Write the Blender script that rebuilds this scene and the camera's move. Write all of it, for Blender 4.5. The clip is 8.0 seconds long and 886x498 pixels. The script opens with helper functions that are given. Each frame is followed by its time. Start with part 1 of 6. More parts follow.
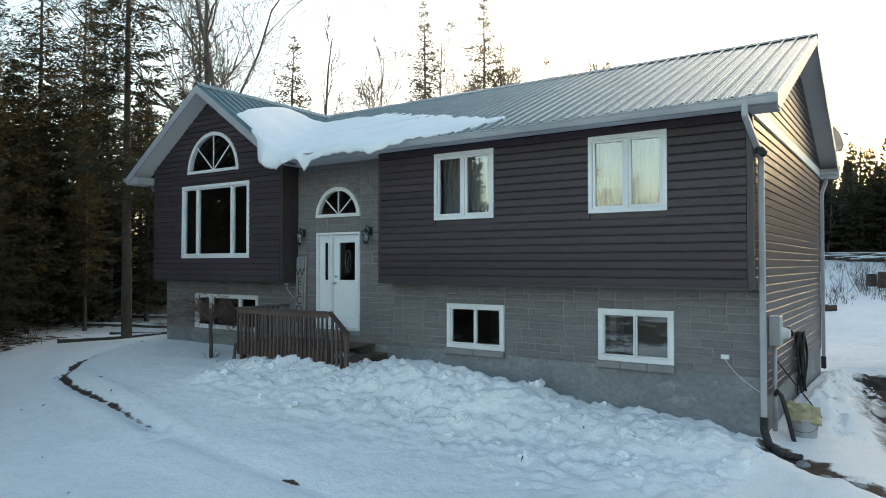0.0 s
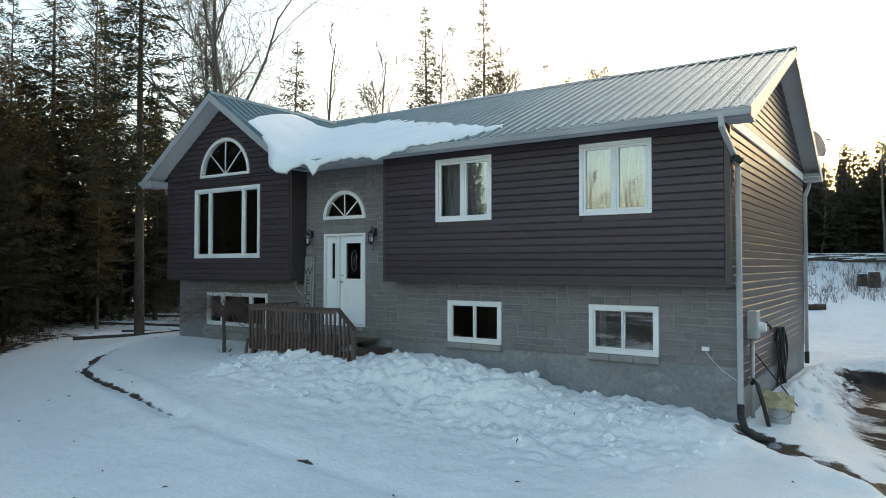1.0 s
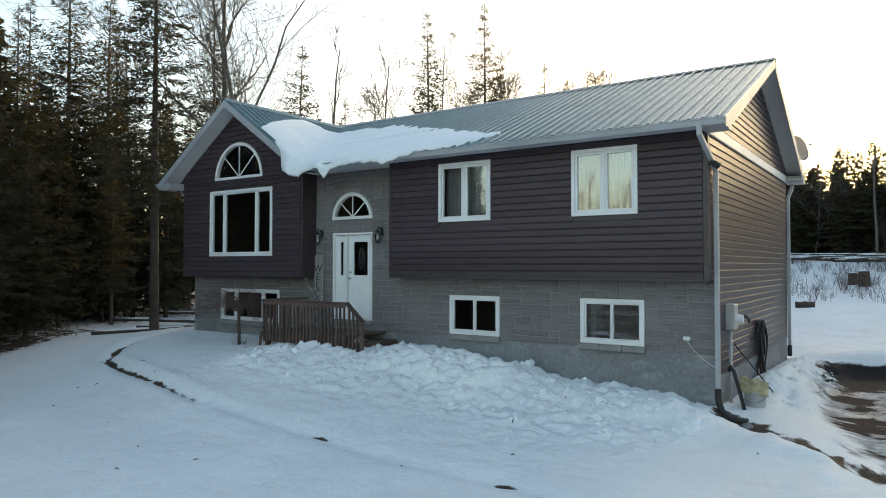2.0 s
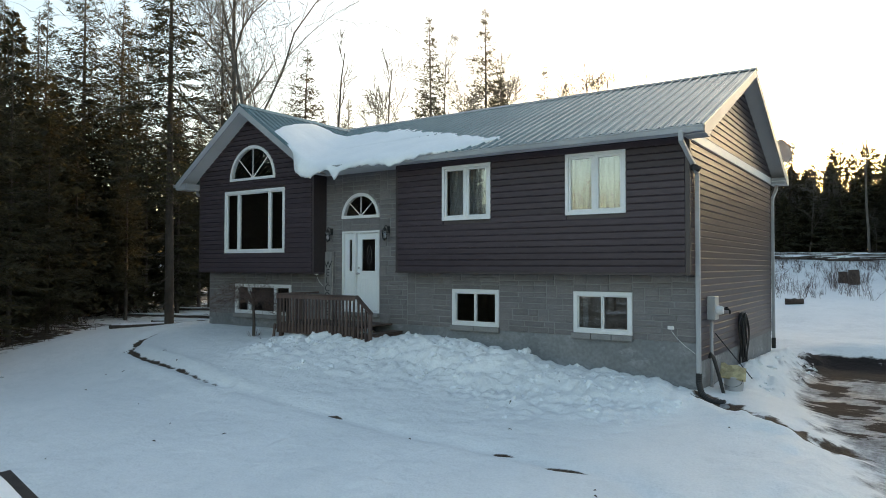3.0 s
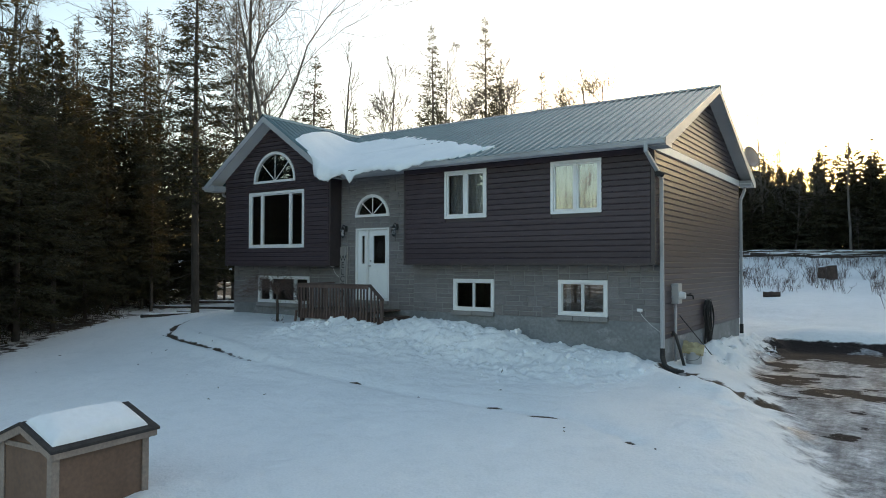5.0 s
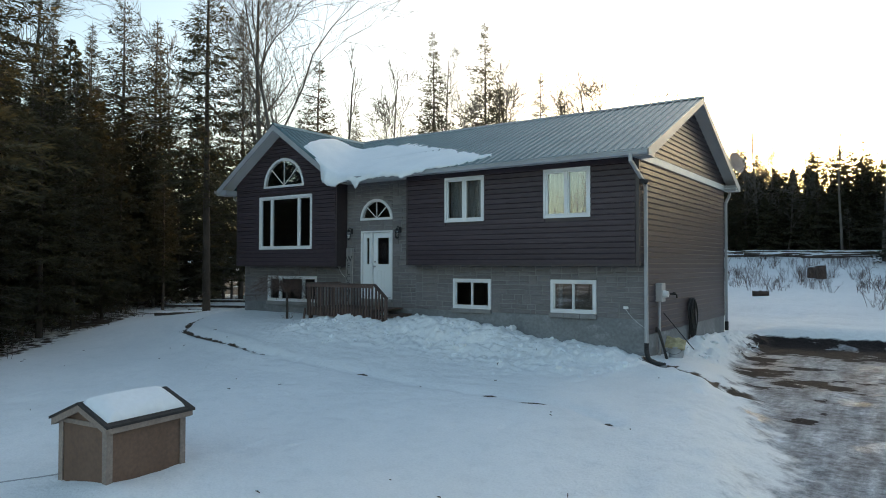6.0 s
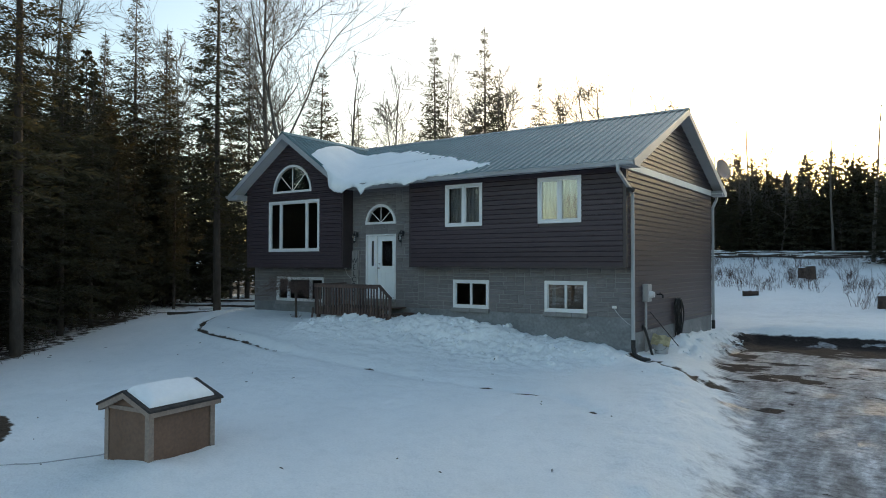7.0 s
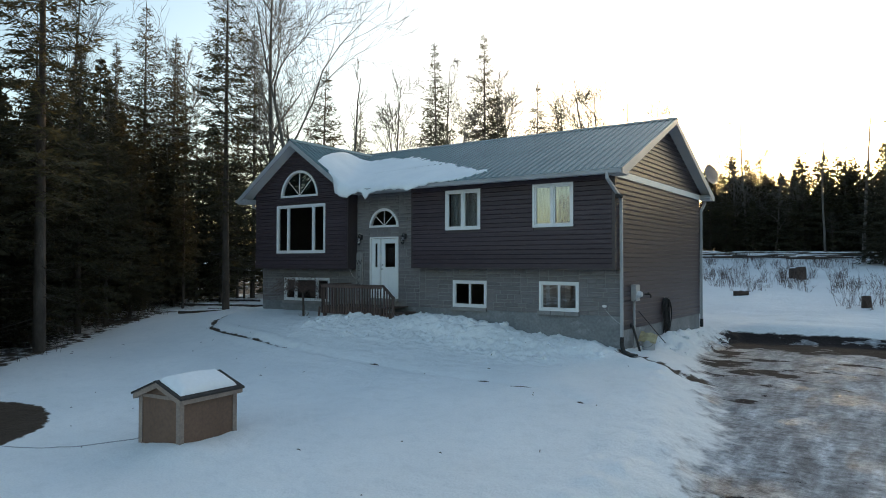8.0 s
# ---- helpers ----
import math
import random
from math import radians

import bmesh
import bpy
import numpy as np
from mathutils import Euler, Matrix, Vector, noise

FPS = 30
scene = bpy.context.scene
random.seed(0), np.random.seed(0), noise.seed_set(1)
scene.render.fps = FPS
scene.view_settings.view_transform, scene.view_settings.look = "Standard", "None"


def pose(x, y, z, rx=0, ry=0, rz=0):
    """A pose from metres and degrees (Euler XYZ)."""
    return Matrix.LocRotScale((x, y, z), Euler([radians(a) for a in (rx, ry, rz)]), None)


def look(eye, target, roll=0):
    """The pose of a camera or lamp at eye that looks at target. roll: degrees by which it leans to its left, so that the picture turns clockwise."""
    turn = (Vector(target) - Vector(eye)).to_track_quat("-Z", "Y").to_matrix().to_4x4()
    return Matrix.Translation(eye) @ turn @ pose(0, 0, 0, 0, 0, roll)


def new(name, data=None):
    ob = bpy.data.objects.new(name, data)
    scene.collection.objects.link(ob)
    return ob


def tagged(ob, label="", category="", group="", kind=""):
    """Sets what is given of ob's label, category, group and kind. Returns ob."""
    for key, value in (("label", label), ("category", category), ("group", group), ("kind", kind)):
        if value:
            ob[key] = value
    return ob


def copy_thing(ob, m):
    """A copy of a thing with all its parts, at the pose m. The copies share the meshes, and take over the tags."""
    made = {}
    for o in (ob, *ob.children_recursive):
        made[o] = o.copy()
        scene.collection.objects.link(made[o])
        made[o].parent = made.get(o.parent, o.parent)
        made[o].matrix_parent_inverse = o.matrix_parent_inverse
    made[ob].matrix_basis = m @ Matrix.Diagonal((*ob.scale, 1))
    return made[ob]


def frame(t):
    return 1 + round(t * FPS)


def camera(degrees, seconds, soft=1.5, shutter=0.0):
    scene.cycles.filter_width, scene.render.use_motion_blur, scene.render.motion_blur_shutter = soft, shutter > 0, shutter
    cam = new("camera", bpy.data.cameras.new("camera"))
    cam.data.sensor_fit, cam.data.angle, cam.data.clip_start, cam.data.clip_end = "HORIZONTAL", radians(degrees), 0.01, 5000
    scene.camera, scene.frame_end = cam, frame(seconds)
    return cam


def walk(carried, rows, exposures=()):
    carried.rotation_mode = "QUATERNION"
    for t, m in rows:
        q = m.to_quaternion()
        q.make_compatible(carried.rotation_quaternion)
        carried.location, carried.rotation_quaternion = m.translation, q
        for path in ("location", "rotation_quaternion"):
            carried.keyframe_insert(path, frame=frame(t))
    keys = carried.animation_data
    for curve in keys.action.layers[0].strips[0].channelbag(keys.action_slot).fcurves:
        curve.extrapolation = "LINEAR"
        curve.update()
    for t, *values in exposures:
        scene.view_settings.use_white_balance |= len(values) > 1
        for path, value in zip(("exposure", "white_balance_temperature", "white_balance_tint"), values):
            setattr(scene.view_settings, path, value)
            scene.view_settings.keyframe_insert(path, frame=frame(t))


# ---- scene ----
cam = camera(66.1, 8.0, soft=0.95)
PATH = [
    (0, (1.915, -10.797, 2.682), (0.781, -9.15, 2.725), 0.0),
    (0.5, (2.142, -11.132, 2.669), (1.007, -9.486, 2.714), 0.0),
    (1, (2.385, -11.501, 2.638), (1.25, -9.855, 2.685), 0.0),
    (1.5, (2.66, -11.916, 2.604), (1.524, -10.271, 2.652), 0.0),
    (3, (3.514, -13.275, 2.456), (2.374, -11.632, 2.505), 0.1),
    (3.5, (3.818, -13.75, 2.397), (2.678, -12.107, 2.446), 0.1),
    (4, (4.15, -14.208, 2.33), (3.008, -12.568, 2.379), 0.1),
    (4.5, (4.482, -14.701, 2.28), (3.339, -13.06, 2.327), 0.1),
    (6, (5.551, -16.199, 2.311), (4.405, -14.561, 2.356), 0.1),
    (6.5, (5.913, -16.695, 2.35), (4.765, -15.058, 2.395), 0.0),
    (7, (6.254, -17.2, 2.393), (5.106, -15.563, 2.436), 0.1),
    (7.5, (6.599, -17.674, 2.428), (5.45, -16.038, 2.47), 0.1),
    (8, (6.93, -18.151, 2.451), (5.781, -16.515, 2.493), 0.1),
]
walk(cam, [(t, look(eye, target, roll)) for t, eye, target, roll in PATH], exposures=((0.0, 1.92, 7300, 7), (3.0, 1.70, 7500, 9), (4.7, 1.56, 7250, 8), (8.0, 1.24, 6700, 6)))

# ---- world and light ----
SUN_EL, SUN_AZ = radians(9.0), radians(-4.0)      # azimuth from +y towards +x
world = bpy.data.worlds.new("world")
scene.world = world
world.use_nodes = True
wn = world.node_tree.nodes
sky = wn.new("ShaderNodeTexSky")
sky.sky_type, sky.sun_disc = "NISHITA", False
sky.sun_elevation, sky.sun_rotation = SUN_EL, SUN_AZ
sky.air_density, sky.dust_density, sky.ozone_density = 1.0, 2.0, 1.2
wn["Background"].inputs["Strength"].default_value = 0.15
world.node_tree.links.new(sky.outputs["Color"], wn["Background"].inputs["Color"])
sun = new("sun", bpy.data.lights.new("sun", "SUN"))
sun.data.energy, sun.data.angle, sun.data.color = 3.0, radians(1.0), (1.0, 0.70, 0.40)
sun_way = Vector((math.sin(SUN_AZ) * math.cos(SUN_EL), math.cos(SUN_AZ) * math.cos(SUN_EL), math.sin(SUN_EL)))
sun.matrix_world = look(sun_way * 60, (0, 0, 0))


# ---- materials ----
def nodes_of(name):
    m = bpy.data.materials.new(name)
    m.use_nodes = True
    return m, m.node_tree.nodes, m.node_tree.links, m.node_tree.nodes["Principled BSDF"]


def ramp(n, l, source, stops):
    r = n.new("ShaderNodeValToRGB")
    e = r.color_ramp.elements
    while len(e) < len(stops):
        e.new(0.5)
    for k, (p, c) in enumerate(stops):
        e[k].position, e[k].color = p, (*c, 1) if len(c) == 3 else c
    l.new(source, r.inputs[0])
    return r.outputs[0]


def noise_tex(n, l, scale, detail=4, stretch=(1, 1, 1), rough=0.55, coords="Object"):
    tc, mp, t = n.new("ShaderNodeTexCoord"), n.new("ShaderNodeMapping"), n.new("ShaderNodeTexNoise")
    mp.inputs["Scale"].default_value = stretch
    l.new(tc.outputs[coords], mp.inputs[0])
    l.new(mp.outputs[0], t.inputs["Vector"])
    t.inputs["Scale"].default_value, t.inputs["Detail"].default_value, t.inputs["Roughness"].default_value = scale, detail, rough
    return t.outputs["Fac"]


def mix(n, l, kind, fac, a, b):
    m = n.new("ShaderNodeMix")
    m.data_type, m.blend_type = "RGBA", kind
    for socket, v in ((m.inputs[0], fac), (m.inputs[6], a), (m.inputs[7], b)):
        if isinstance(v, (int, float)):
            socket.default_value = v
        elif isinstance(v, tuple):
            socket.default_value = (*v, 1)
        else:
            l.new(v, socket)
    return m.outputs[2]


def bump_to(n, l, b, height, strength, distance):
    k = n.new("ShaderNodeBump")
    k.inputs["Strength"].default_value, k.inputs["Distance"].default_value = strength, distance
    l.new(height, k.inputs["Height"])
    l.new(k.outputs[0], b.inputs["Normal"])
    return k


def surface(name, dark, light, big=1.2, small=25.0, rough=(0.5, 0.7), bump=0.3, depth=0.004, metal=0.0, stretch=(1, 1, 1), vary=0.0, spec=0.5, fine_tone=(0.72, 1.12)):
    """Colour between two tones by a large and a small noise, gloss variation, fine relief."""
    m, n, l, b = nodes_of(name)
    a, c = noise_tex(n, l, big, 5, stretch), noise_tex(n, l, small, 6, stretch)
    col = ramp(n, l, a, [(0.3, dark), (0.7, light)])
    fine = ramp(n, l, c, [(0.25, (fine_tone[0],) * 3), (0.75, (fine_tone[1],) * 3)])
    col = mix(n, l, "MULTIPLY", 1.0, col, fine)
    if vary:
        info = n.new("ShaderNodeObjectInfo")
        tone = ramp(n, l, info.outputs["Random"], [(0.0, (1 - vary,) * 3), (1.0, (1 + vary,) * 3)])
        col = mix(n, l, "MULTIPLY", 1.0, col, tone)
    l.new(col, b.inputs["Base Color"])
    r = n.new("ShaderNodeMapRange")
    r.inputs["To Min"].default_value, r.inputs["To Max"].default_value = rough
    l.new(c, r.inputs["Value"])
    l.new(r.outputs[0], b.inputs["Roughness"])
    b.inputs["Metallic"].default_value, b.inputs["Specular IOR Level"].default_value = metal, spec
    bump_to(n, l, b, c, bump, depth)
    return m


SIDING = surface("charcoal vinyl siding", (0.060, 0.045, 0.053), (0.076, 0.058, 0.067), 0.7, 9, (0.31, 0.41), 0.03, 0.001, stretch=(0.4, 0.4, 3), vary=0.12, spec=0.18)
TRIM_DARK = surface("charcoal trim", (0.045, 0.033, 0.035), (0.055, 0.041, 0.043), 0.7, 9, (0.35, 0.5), 0.1, 0.002)
STONE = surface("grey stone veneer", (0.155, 0.144, 0.146), (0.222, 0.207, 0.208), 3, 40, (0.75, 0.95), 1.0, 0.012, vary=0.10)
MORTAR = surface("mortar", (0.215, 0.208, 0.206), (0.29, 0.28, 0.278), 2, 60, (0.85, 0.95), 0.5, 0.004)
WHITE = surface("white vinyl", (0.70, 0.71, 0.72), (0.80, 0.80, 0.80), 1.5, 30, (0.35, 0.5), 0.05, 0.001, fine_tone=(0.94, 1.03))
SOFFIT = surface("pale grey aluminium", (0.62, 0.62, 0.63), (0.70, 0.70, 0.71), 1.0, 30, (0.4, 0.55), 0.05, 0.001, fine_tone=(0.94, 1.03))
GUTTER = surface("weathered white gutter", (0.32, 0.33, 0.35), (0.43, 0.44, 0.46), 1.0, 18, (0.4, 0.55), 0.08, 0.001, fine_tone=(0.94, 1.03))
ROOF = surface("teal grey painted steel", (0.070, 0.140, 0.158), (0.098, 0.182, 0.200), 0.8, 14, (0.20, 0.30), 0.02, 0.0005, metal=0.25, fine_tone=(0.9, 1.06))
DECKWOOD = surface("weathered brown wood", (0.080, 0.050, 0.043), (0.145, 0.100, 0.086), 2.0, 22, (0.7, 0.9), 0.5, 0.004, stretch=(1, 1, 0.15), vary=0.25)
PLANKWOOD = surface("stained deck board", (0.080, 0.052, 0.042), (0.13, 0.085, 0.068), 2.0, 22, (0.6, 0.85), 0.5, 0.004, stretch=(0.15, 1, 1), vary=0.2)
DOORWHITE = surface("white steel door", (0.72, 0.75, 0.77), (0.80, 0.82, 0.83), 1.0, 30, (0.35, 0.5), 0.04, 0.001, fine_tone=(0.94, 1.03))
BLACK = surface("black metal", (0.012, 0.012, 0.013), (0.025, 0.025, 0.026), 3, 40, (0.35, 0.55), 0.1, 0.001)
RUBBER = surface("black rubber", (0.012, 0.011, 0.011), (0.030, 0.028, 0.027), 3, 30, (0.5, 0.7), 0.2, 0.002)
GREYMETAL = surface("grey painted metal", (0.33, 0.33, 0.34), (0.45, 0.45, 0.46), 2, 30, (0.4, 0.6), 0.1, 0.001, metal=0.2, fine_tone=(0.94, 1.03))
SIGNBOARD = surface("grey barn board", (0.20, 0.19, 0.19), (0.31, 0.30, 0.30), 3, 25, (0.7, 0.9), 0.4, 0.003, stretch=(1, 1, 0.15))
BIRCHPOLE = surface("pale pole", (0.30, 0.28, 0.26), (0.45, 0.42, 0.40), 5, 30, (0.7, 0.9), 0.3, 0.002)
BARK = surface("spruce bark", (0.045, 0.034, 0.027), (0.10, 0.080, 0.066), 4, 26, (0.85, 0.98), 0.9, 0.02, stretch=(1, 1, 0.3))
PALEBARK = surface("grey hardwood bark", (0.085, 0.072, 0.062), (0.17, 0.148, 0.13), 3, 22, (0.8, 0.95), 0.8, 0.015, stretch=(1, 1, 0.4))
SHRUB = surface("reddish brush", (0.075, 0.047, 0.040), (0.15, 0.098, 0.080), 3, 22, (0.8, 0.95), 0.3, 0.003)
LOGWOOD = surface("cut log", (0.04, 0.025, 0.02), (0.085, 0.055, 0.04), 5, 30, (0.8, 0.95), 0.6, 0.006)
TANPANEL = surface("tan plywood", (0.125, 0.072, 0.048), (0.175, 0.105, 0.072), 1.5, 18, (0.6, 0.8), 0.25, 0.002)
TANTRIM = surface("faded trim board", (0.22, 0.17, 0.145), (0.30, 0.24, 0.205), 3, 25, (0.65, 0.85), 0.3, 0.002)
SHINGLE = surface("dark asphalt shingle", (0.022, 0.019, 0.019), (0.055, 0.048, 0.046), 8, 90, (0.85, 0.97), 0.7, 0.004)
BLANKET = surface("straw yellow sack", (0.30, 0.25, 0.14), (0.52, 0.45, 0.27), 6, 40, (0.8, 0.95), 0.7, 0.01)
ROOM = surface("dark room wall", (0.26, 0.22, 0.20), (0.34, 0.30, 0.27), 1, 10, (0.8, 0.95), 0.05, 0.001)
CURTAIN = surface("pale curtain cloth", (0.34, 0.35, 0.37), (0.44, 0.45, 0.47), 2, 30, (0.85, 0.95), 0.2, 0.002)


def glass_material():
    m, n, l, b = nodes_of("window glass")
    b.inputs["Base Color"].default_value = (0.92, 0.95, 0.95, 1)
    b.inputs["Roughness"].default_value, b.inputs["Transmission Weight"].default_value, b.inputs["IOR"].default_value = 0.0, 1.0, 2.15
    wave = noise_tex(n, l, 2.2, 1)
    bump_to(n, l, b, wave, 0.05, 0.01)
    return m


GLASS = glass_material()


def needle_material():
    """Dark green-brown needles; thin sprigs let some light through."""
    m, n, l, b = nodes_of("spruce needles")
    clump, grain = noise_tex(n, l, 1.1, 5), noise_tex(n, l, 14, 5)
    info = n.new("ShaderNodeObjectInfo")
    col = ramp(n, l, clump, [(0.3, (0.029, 0.030, 0.021)), (0.7, (0.070, 0.066, 0.041))])
    col = mix(n, l, "MULTIPLY", 1.0, col, ramp(n, l, grain, [(0.25, (0.72,) * 3), (0.75, (1.12,) * 3)]))
    col = mix(n, l, "MULTIPLY", 1.0, col, ramp(n, l, info.outputs["Random"], [(0.0, (0.70,) * 3), (1.0, (1.30,) * 3)]))
    l.new(col, b.inputs["Base Color"])
    b.inputs["Roughness"].default_value, b.inputs["Specular IOR Level"].default_value = 0.75, 0.25
    thin, both = n.new("ShaderNodeBsdfTranslucent"), n.new("ShaderNodeMixShader")
    l.new(mix(n, l, "MULTIPLY", 1.0, col, (1.9, 1.65, 1.1)), thin.inputs["Color"])
    both.inputs[0].default_value = 0.30
    l.new(b.outputs[0], both.inputs[1])
    l.new(thin.outputs[0], both.inputs[2])
    l.new(both.outputs[0], n["Material Output"].inputs["Surface"])
    return m


NEEDLES = needle_material()


def concrete_material():
    """Parged concrete with trowel clouds and pale salt bloom in broken streaks."""
    m, n, l, b = nodes_of("parged concrete")
    cloud, grain, bloom = noise_tex(n, l, 0.9, 6), noise_tex(n, l, 14, 6), noise_tex(n, l, 2.3, 9, (0.7, 0.7, 1.2), 0.72)
    col = ramp(n, l, cloud, [(0.3, (0.170, 0.176, 0.184)), (0.7, (0.262, 0.268, 0.276))])
    col = mix(n, l, "MULTIPLY", 1.0, col, ramp(n, l, grain, [(0.25, (0.75,) * 3), (0.75, (1.12,) * 3)]))
    col = mix(n, l, "MIX", ramp(n, l, bloom, [(0.55, (0, 0, 0)), (0.68, (0.75,) * 3)]), col, (0.36, 0.365, 0.37))
    l.new(col, b.inputs["Base Color"])
    b.inputs["Roughness"].default_value = 0.9
    bump_to(n, l, b, grain, 0.5, 0.006)
    return m


CONCRETE = concrete_material()


def snow_material():
    """Snow; bare soil and wet asphalt or ice where the ground's own attributes say so."""
    m, n, l, b = nodes_of("snow ground")
    def attribute(name):
        a = n.new("ShaderNodeAttribute")
        a.attribute_name = name
        return a.outputs["Fac"]
    def math_node(op, a, c):
        k = n.new("ShaderNodeMath")
        k.operation = op
        for s, v in zip(k.inputs, (a, c)):
            if isinstance(v, (int, float)):
                s.default_value = v
            else:
                l.new(v, s)
        return k.outputs[0]
    def step(v, lo, hi):
        r = n.new("ShaderNodeMapRange")
        r.interpolation_type = "SMOOTHSTEP"
        r.inputs["From Min"].default_value, r.inputs["From Max"].default_value = lo, hi
        l.new(v, r.inputs["Value"])
        return r.outputs[0]
    big, mid, fine = noise_tex(n, l, 0.5, 4), noise_tex(n, l, 3.0, 6), noise_tex(n, l, 30.0, 5)
    snow = ramp(n, l, big, [(0.3, (0.80, 0.82, 0.83)), (0.7, (0.87, 0.88, 0.885))])
    snow = mix(n, l, "MULTIPLY", 1.0, snow, ramp(n, l, fine, [(0.2, (0.88, 0.89, 0.90)), (0.6, (1.0, 1.0, 1.0))]))
    # low spots of the relief tinted darker, dent shade put into the colour
    snow = mix(n, l, "MULTIPLY", 1.0, snow, ramp(n, l, mid, [(0.32, (0.95, 0.955, 0.955)), (0.5, (1.0, 1.0, 1.0))]))
    soil_c = ramp(n, l, fine, [(0.3, (0.030, 0.020, 0.014)), (0.7, (0.085, 0.058, 0.038))])
    soil_f = step(math_node("ADD", attribute("soil"), math_node("MULTIPLY", math_node("SUBTRACT", mid, 0.5), 0.9)), 0.42, 0.58)
    col = mix(n, l, "MIX", soil_f, snow, soil_c)
    rut = noise_tex(n, l, 1.6, 8, (1.6, 0.45, 1.0), 0.7)
    patch = noise_tex(n, l, 0.9, 10, (0.8, 1.0, 1.0), 0.68)
    island = noise_tex(n, l, 0.85, 9, (0.7, 1.2, 1.0), 0.62)
    road_f = step(math_node("ADD", attribute("drive"), math_node("MULTIPLY", math_node("ADD", math_node("SUBTRACT", patch, 0.5), math_node("MULTIPLY", math_node("SUBTRACT", mid, 0.5), 0.7)), 1.2)), 0.34, 0.68)
    bare_v = math_node("ADD", island, math_node("MULTIPLY", math_node("SUBTRACT", attribute("wet"), 0.5), 0.55))
    bare_f = step(math_node("ADD", bare_v, math_node("MULTIPLY", math_node("SUBTRACT", fine, 0.5), 0.08)), 0.515, 0.535)
    film_f = step(math_node("ADD", bare_v, math_node("MULTIPLY", math_node("SUBTRACT", rut, 0.5), 0.5)), 0.46, 0.60)
    asphalt = ramp(n, l, fine, [(0.3, (0.015, 0.013, 0.013)), (0.7, (0.040, 0.034, 0.034))])
    ice = ramp(n, l, rut, [(0.34, (0.17, 0.165, 0.17)), (0.46, (0.27, 0.28, 0.295)), (0.55, (0.38, 0.40, 0.43)), (0.68, (0.62, 0.66, 0.70))])
    grit = noise_tex(n, l, 7.0, 9, (0.6, 1.1, 1.0), 0.78)
    ice = mix(n, l, "MULTIPLY", 1.0, ice, ramp(n, l, grit, [(0.36, (0.50, 0.49, 0.49)), (0.50, (0.95, 0.95, 0.95)), (0.64, (1.35, 1.36, 1.38))]))
    ice = mix(n, l, "MIX", math_node("MULTIPLY", film_f, 0.55), ice, (0.13, 0.105, 0.098))
    road = mix(n, l, "MIX", bare_f, ice, asphalt)
    col = mix(n, l, "MIX", road_f, col, road)
    l.new(col, b.inputs["Base Color"])
    rr = n.new("ShaderNodeMapRange")
    rr.inputs["To Min"].default_value, rr.inputs["To Max"].default_value = 0.80, 0.42
    dry = math_node("SUBTRACT", 1.0, math_node("MULTIPLY", bare_f, 0.9))
    glint = math_node("MULTIPLY", math_node("MULTIPLY", road_f, dry), math_node("ADD", 0.15, step(patch, 0.53, 0.60)))
    l.new(glint, rr.inputs["Value"])
    l.new(rr.outputs[0], b.inputs["Roughness"])
    sp = n.new("ShaderNodeMapRange")
    sp.inputs["To Min"].default_value, sp.inputs["To Max"].default_value = 0.3, 0.05
    l.new(road_f, sp.inputs["Value"])
    l.new(sp.outputs[0], b.inputs["Specular IOR Level"])
    crust = noise_tex(n, l, 9.0, 6, rough=0.6)
    hsum = math_node("ADD", math_node("ADD", mid, math_node("MULTIPLY", crust, 0.5)), math_node("MULTIPLY", fine, 0.22))
    bump_to(n, l, b, hsum, 0.75, 0.065)
    return m


SNOWGROUND = snow_material()
SNOW = surface("snow", (0.77, 0.80, 0.83), (0.85, 0.87, 0.89), 1.0, 14, (0.65, 0.85), 0.25, 0.012, fine_tone=(0.95, 1.02))


# ---- mesh helpers ----
def part(name, bm, material, parent=None, label="", smooth=False):
    """Links a bmesh as ONE mesh object, under a thing or under a part."""
    bmesh.ops.recalc_face_normals(bm, faces=bm.faces)
    me = bpy.data.meshes.new(name)
    bm.to_mesh(me)
    bm.free()
    return mesh_part(name, me, material, parent, label, smooth)


def mesh_part(name, me, material, parent=None, label="", smooth=False):
    if not me.materials:
        me.materials.append(material)
    if smooth:
        me.polygons.foreach_set("use_smooth", [True] * len(me.polygons))
    ob = new(name, me)
    if parent:
        ob.parent = parent
    if label:
        tagged(ob, label)
    return ob


def thing(name, label, category, at=(0, 0, 0), group="", kind=""):
    ob = new(name)
    ob.location = at
    return tagged(ob, label, category, group, kind)


def box(bm, x0, x1, y0, y1, z0, z1, bevel=0.0):
    v = [bm.verts.new(p) for p in ((x0, y0, z0), (x1, y0, z0), (x1, y1, z0), (x0, y1, z0), (x0, y0, z1), (x1, y0, z1), (x1, y1, z1), (x0, y1, z1))]
    f = [bm.faces.new([v[i] for i in q]) for q in ((3, 2, 1, 0), (4, 5, 6, 7), (0, 1, 5, 4), (1, 2, 6, 5), (2, 3, 7, 6), (3, 0, 4, 7))]
    if bevel:
        bmesh.ops.bevel(bm, geom=list({e for q in f for e in q.edges}), offset=bevel, segments=1, affect="EDGES", profile=0.5)
    return bm


def boxes(*specs, bevel=0.0):
    bm = bmesh.new()
    for q in specs:
        box(bm, *q, bevel=bevel)
    return bm


